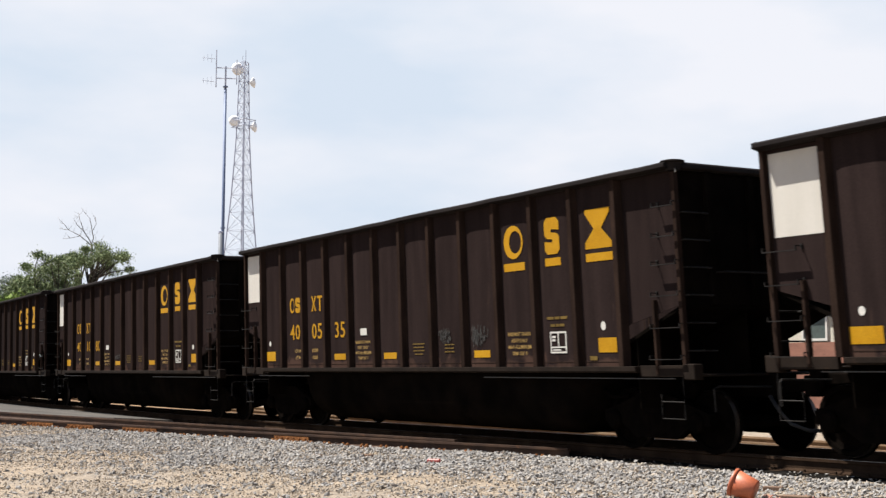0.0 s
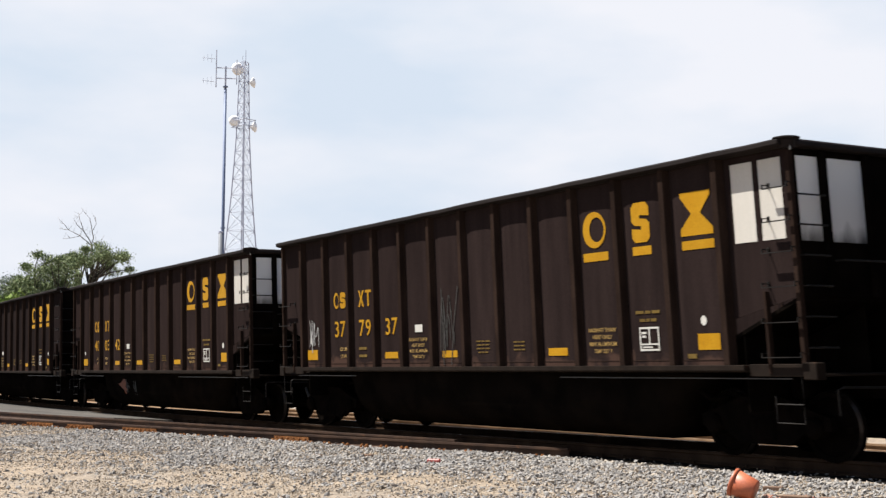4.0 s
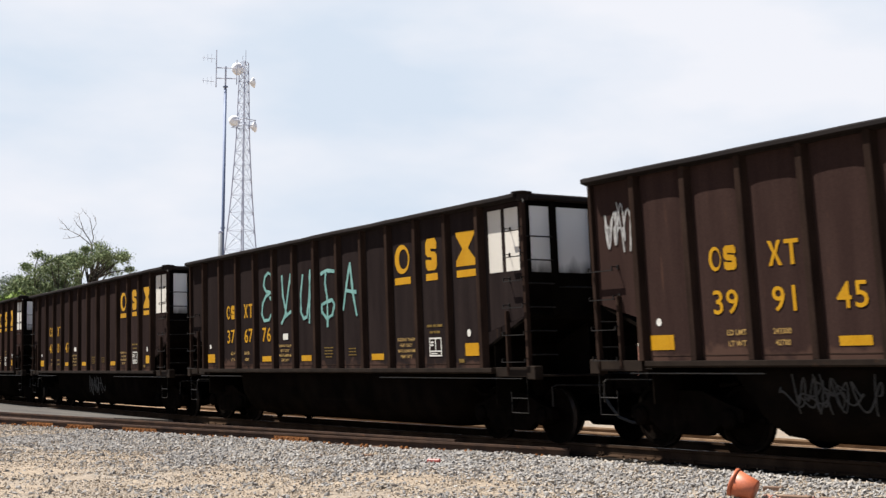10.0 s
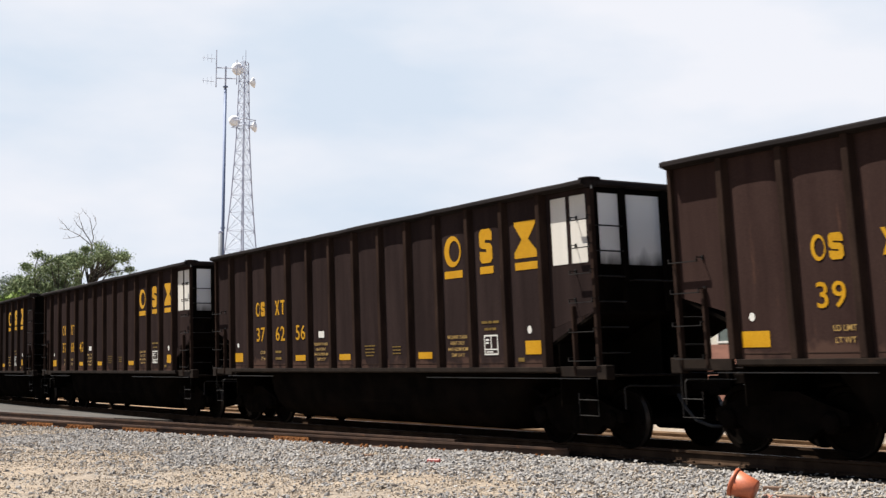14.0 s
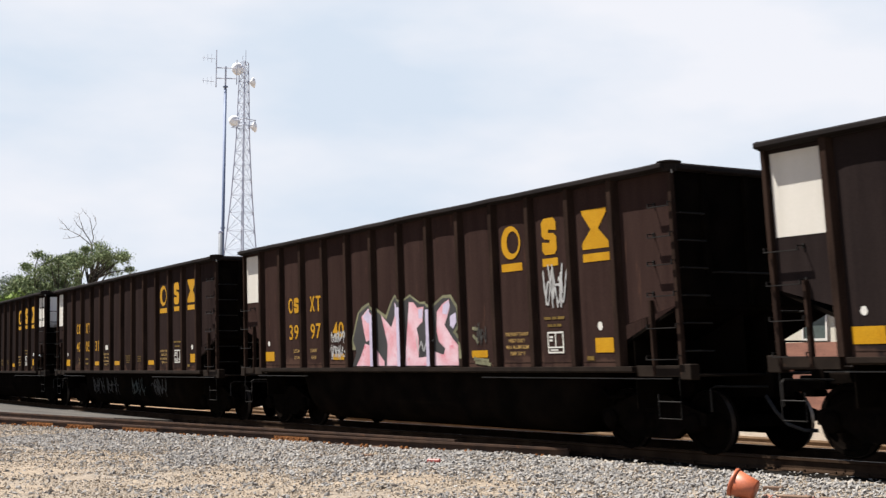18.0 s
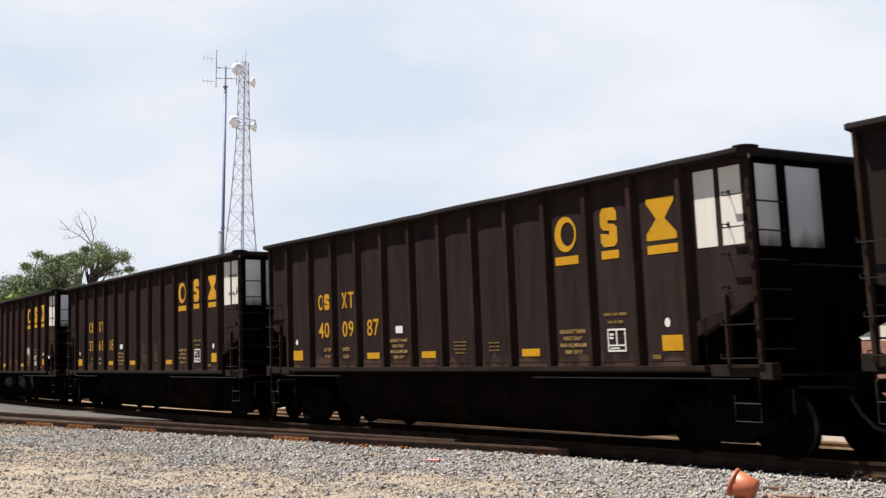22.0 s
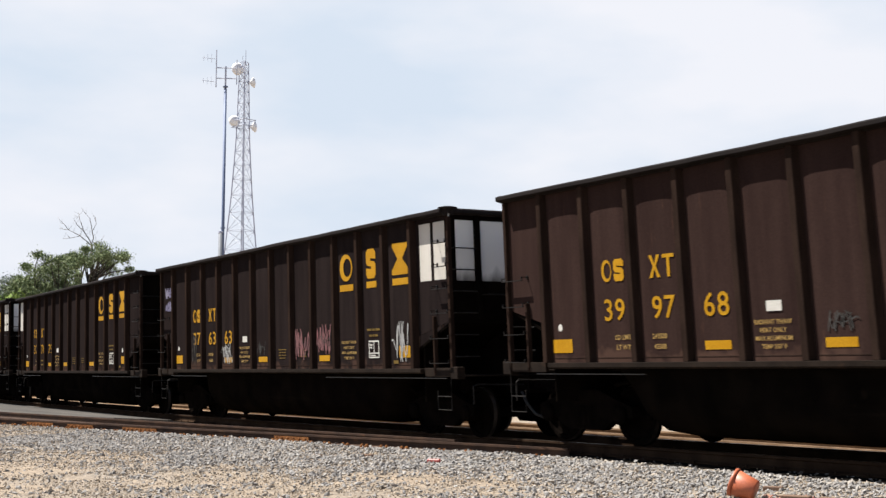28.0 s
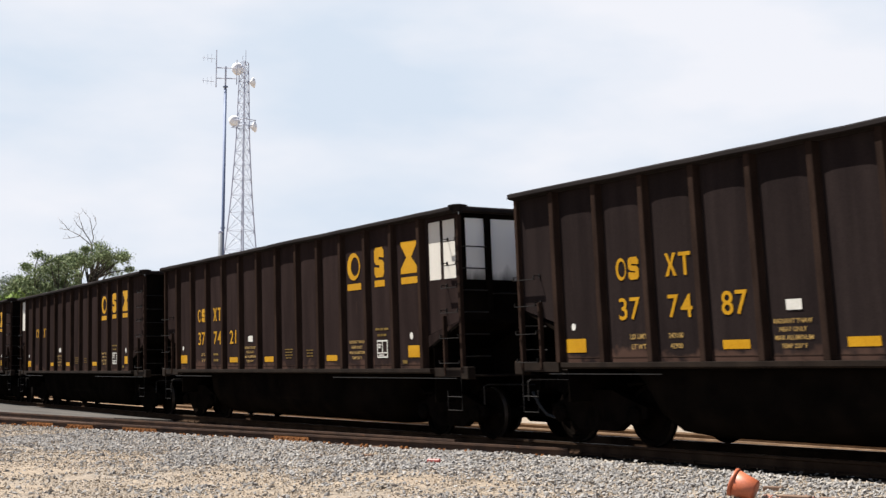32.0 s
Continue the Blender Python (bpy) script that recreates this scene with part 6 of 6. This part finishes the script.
    part("graffiti_stroke", strokes([[(2.14, 1.8), (2.3, 1.78)], [(2.15, 1.68), (2.25, 1.62), (2.3, 1.55)], [(2.16, 1.3), (2.6, 1.26)], [(2.2, 1.24), (2.65, 1.2)]], 0.07, SPRAY["lime"], "graffiti_stroke"), car, "lime sprayed dabs")


def tall_tag(car):
    """A tall white tag: a small ring over zigzag strokes and a bowl."""
    rows = [[(1.32, 2.36), (1.22, 2.30), (1.19, 2.22), (1.27, 2.15), (1.38, 2.18), (1.42, 2.26), (1.32, 2.36)], [(1.52, 2.27), (1.48, 1.95), (1.40, 1.70), (1.31, 1.51)],
            [(1.04, 2.06), (0.99, 1.80), (0.97, 1.64), (1.08, 1.85), (1.17, 1.95), (1.18, 1.70), (1.21, 1.53), (1.30, 1.80), (1.38, 1.94), (1.40, 1.70), (1.38, 1.45)],
            [(1.46, 2.04), (1.60, 2.02), (1.69, 1.93), (1.65, 1.70), (1.45, 1.56)], [(0.72, 1.63), (0.74, 1.48), (0.80, 1.37), (0.92, 1.43)], [(0.91, 1.30), (1.11, 1.45), (1.01, 1.22)], [(1.29, 1.32), (1.40, 1.22), (1.52, 1.22), (1.62, 1.31)], [(1.2, 1.36), (1.42, 1.36)]]
    part("graffiti_stroke", strokes(rows, 0.032, SPRAY["white"], "graffiti_stroke"), car, "tall thin white sprayed tag")


def make_graffiti():
    cars = {k: car for k, car, _ in TRAIN}
    tag(cars[0], "grey", 1.02, 1.4, 1.58, 1.8, 1)
    tag(cars[0], "grey", 2.02, 2.5, 1.52, 1.82, 2, 0.022)
    tag(cars[1], "grey", mid(5) - 0.4, mid(5) + 0.1, 1.48, 1.62, 3, 0.02)
    tag(cars[3], "white", mid(0) - 0.38, mid(0) - 0.02, 1.5, 2.05, 4, 0.03, 3)
    tag(cars[3], "grey", mid(5) - 0.4, mid(5) + 0.05, 1.3, 2.4, 5, 0.035, 2)
    smear(cars[4], "orange", [(-3.09, 0.80), (-3.0, 0.76), (-2.82, 0.81), (-2.66, 0.87), (-2.50, 0.93), (-2.36, 0.84), (-2.45, 0.70), (-2.40, 0.63), (-2.30, 0.62), (-2.45, 0.52), (-2.55, 0.47), (-2.60, 0.60), (-2.88, 0.68), (-3.02, 0.72)], "worn orange sprayed smear")
    tag(cars[4], "grey", -2.4, -2.1, 0.55, 0.88, 7, 0.03, 2, True)
    tag(cars[4], "grey", -1.75, -1.45, 0.5, 0.85, 70, 0.03, 2, True)
    tag(cars[7], "white", -7.1, -6.5, 2.75, 3.35, 9, 0.035, 4)
    tag(cars[7], "grey", -4.0, -2.6, 0.55, 0.95, 10, 0.04, 6, True)
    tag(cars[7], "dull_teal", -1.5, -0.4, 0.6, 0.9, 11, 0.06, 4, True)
    for i in (5, 7):
        tag(cars[7], "grey", mid(i) - 0.4, mid(i) + 0.1, 1.4, 1.8, 12 + i, 0.025, 3)
    big_letters(cars[8])
    tag(cars[9], "grey", -0.55, 0.95, 0.46, 0.96, 20, 0.055, 5, True)
    tall_tag(cars[13])
    tag(cars[13], "grey", 6.2, 6.45, 3.22, 3.42, 50, 0.02, 2)
    tag(cars[13], "grey", -1.6, 0.3, 0.56, 0.9, 23, 0.035, 6, True)
    tag(cars[14], "white", mid(3) - 0.42, mid(3) + 0.25, 1.66, 1.86, 24, 0.028, 5)
    tag(cars[14], "white", mid(3) - 0.42, mid(3) + 0.25, 1.34, 1.58, 25, 0.028, 5)
    tag(cars[14], "white", mid(10) - 0.42, mid(10) + 0.2, 2.1, 2.65, 26, 0.045, 4)
    tag(cars[14], "grey", mid(8) - 0.3, mid(8) + 0.05, 1.55, 1.85, 27, 0.025, 3)
    big_piece(cars[14])
    for j, u in enumerate((-3.6, -2.2, 0.2, 2.0)):
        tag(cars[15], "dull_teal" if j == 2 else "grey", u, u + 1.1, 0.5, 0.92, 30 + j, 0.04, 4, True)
    tag(cars[18], "grey", mid(6) - 0.35, mid(6) + 0.0, 1.45, 1.9, 36, 0.03, 3)
    tag(cars[18], "grey", mid(7) - 0.35, mid(7) + 0.0, 1.45, 1.9, 37, 0.03, 3)
    tag(cars[19], "white", 2.98, 3.62, 1.72, 1.98, 38, 0.04, 6)
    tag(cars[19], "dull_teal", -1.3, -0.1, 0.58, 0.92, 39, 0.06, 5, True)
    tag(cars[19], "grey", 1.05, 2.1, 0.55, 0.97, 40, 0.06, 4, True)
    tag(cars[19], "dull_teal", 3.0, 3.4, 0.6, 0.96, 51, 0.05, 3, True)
    tag(cars[21], "grey", mid(5) - 0.35, mid(5) + 0.1, 1.52, 1.72, 41, 0.025, 4)
    tag(cars[22], "purple", -7.05, -6.5, 3.02, 3.25, 42, 0.06, 4)
    tag(cars[22], "purple", -7.05, -6.5, 2.68, 2.9, 43, 0.06, 4)
    tag(cars[22], "white", -3.08, -2.5, 1.32, 1.72, 44, 0.032, 4)
    tag(cars[22], "grey", mid(1) - 0.45, mid(1) - 0.1, 1.25, 2.0, 45, 0.03, 3)
    tag(cars[22], "rose", 0.97, 1.62, 1.4, 1.94, 46, 0.04, 5)
    tag(cars[22], "grey", -1.0, -0.56, 1.48, 1.74, 52, 0.025, 3)
    tag(cars[22], "rose", 1.99, 2.58, 1.5, 2.0, 47, 0.04, 5)
    tag(cars[22], "grey", 2.1, 2.6, 1.62, 1.85, 53, 0.03, 2)
    tag(cars[22], "white", mid(11) - 0.42, mid(11) + 0.1, 1.35, 1.95, 48, 0.035, 4)
    tag(cars[24], "grey", mid(6) - 0.3, mid(6) + 0.1, 2.0, 2.5, 49, 0.02, 2)


make_graffiti()


# ------------------------------------------------------------ motion
def motions():
    steps = [i * 0.5 for i in range(65)]
    r = WHEEL_R
    for k, car, wheels in TRAIN:
        walk(car, [(t, car_pose(run_at(t) - k * PITCH_OF_CARS + SLACK.get(k, 0.0))) for t in steps])
        ts = [i / 30 for i in range(961) if -62 < run_at(i / 30) - k * PITCH_OF_CARS < 9]
        for ws in wheels:
            x, z = ws.location.x, ws.location.z
            rows = []
            if ts:
                first = run_at(ts[0])
                if ts[0] > 0:
                    rows.append((0.0, pose(x, 0, z)))
                rows += [(t, Matrix.Translation((x, 0, z)) @ Matrix.Rotation(((run_at(t) - first) / r) % (2 * math.pi), 4, "Y")) for t in ts]
                if ts[-1] < 32:
                    rows.append((32.0, rows[-1][1]))
                walk(ws, rows)


motions()
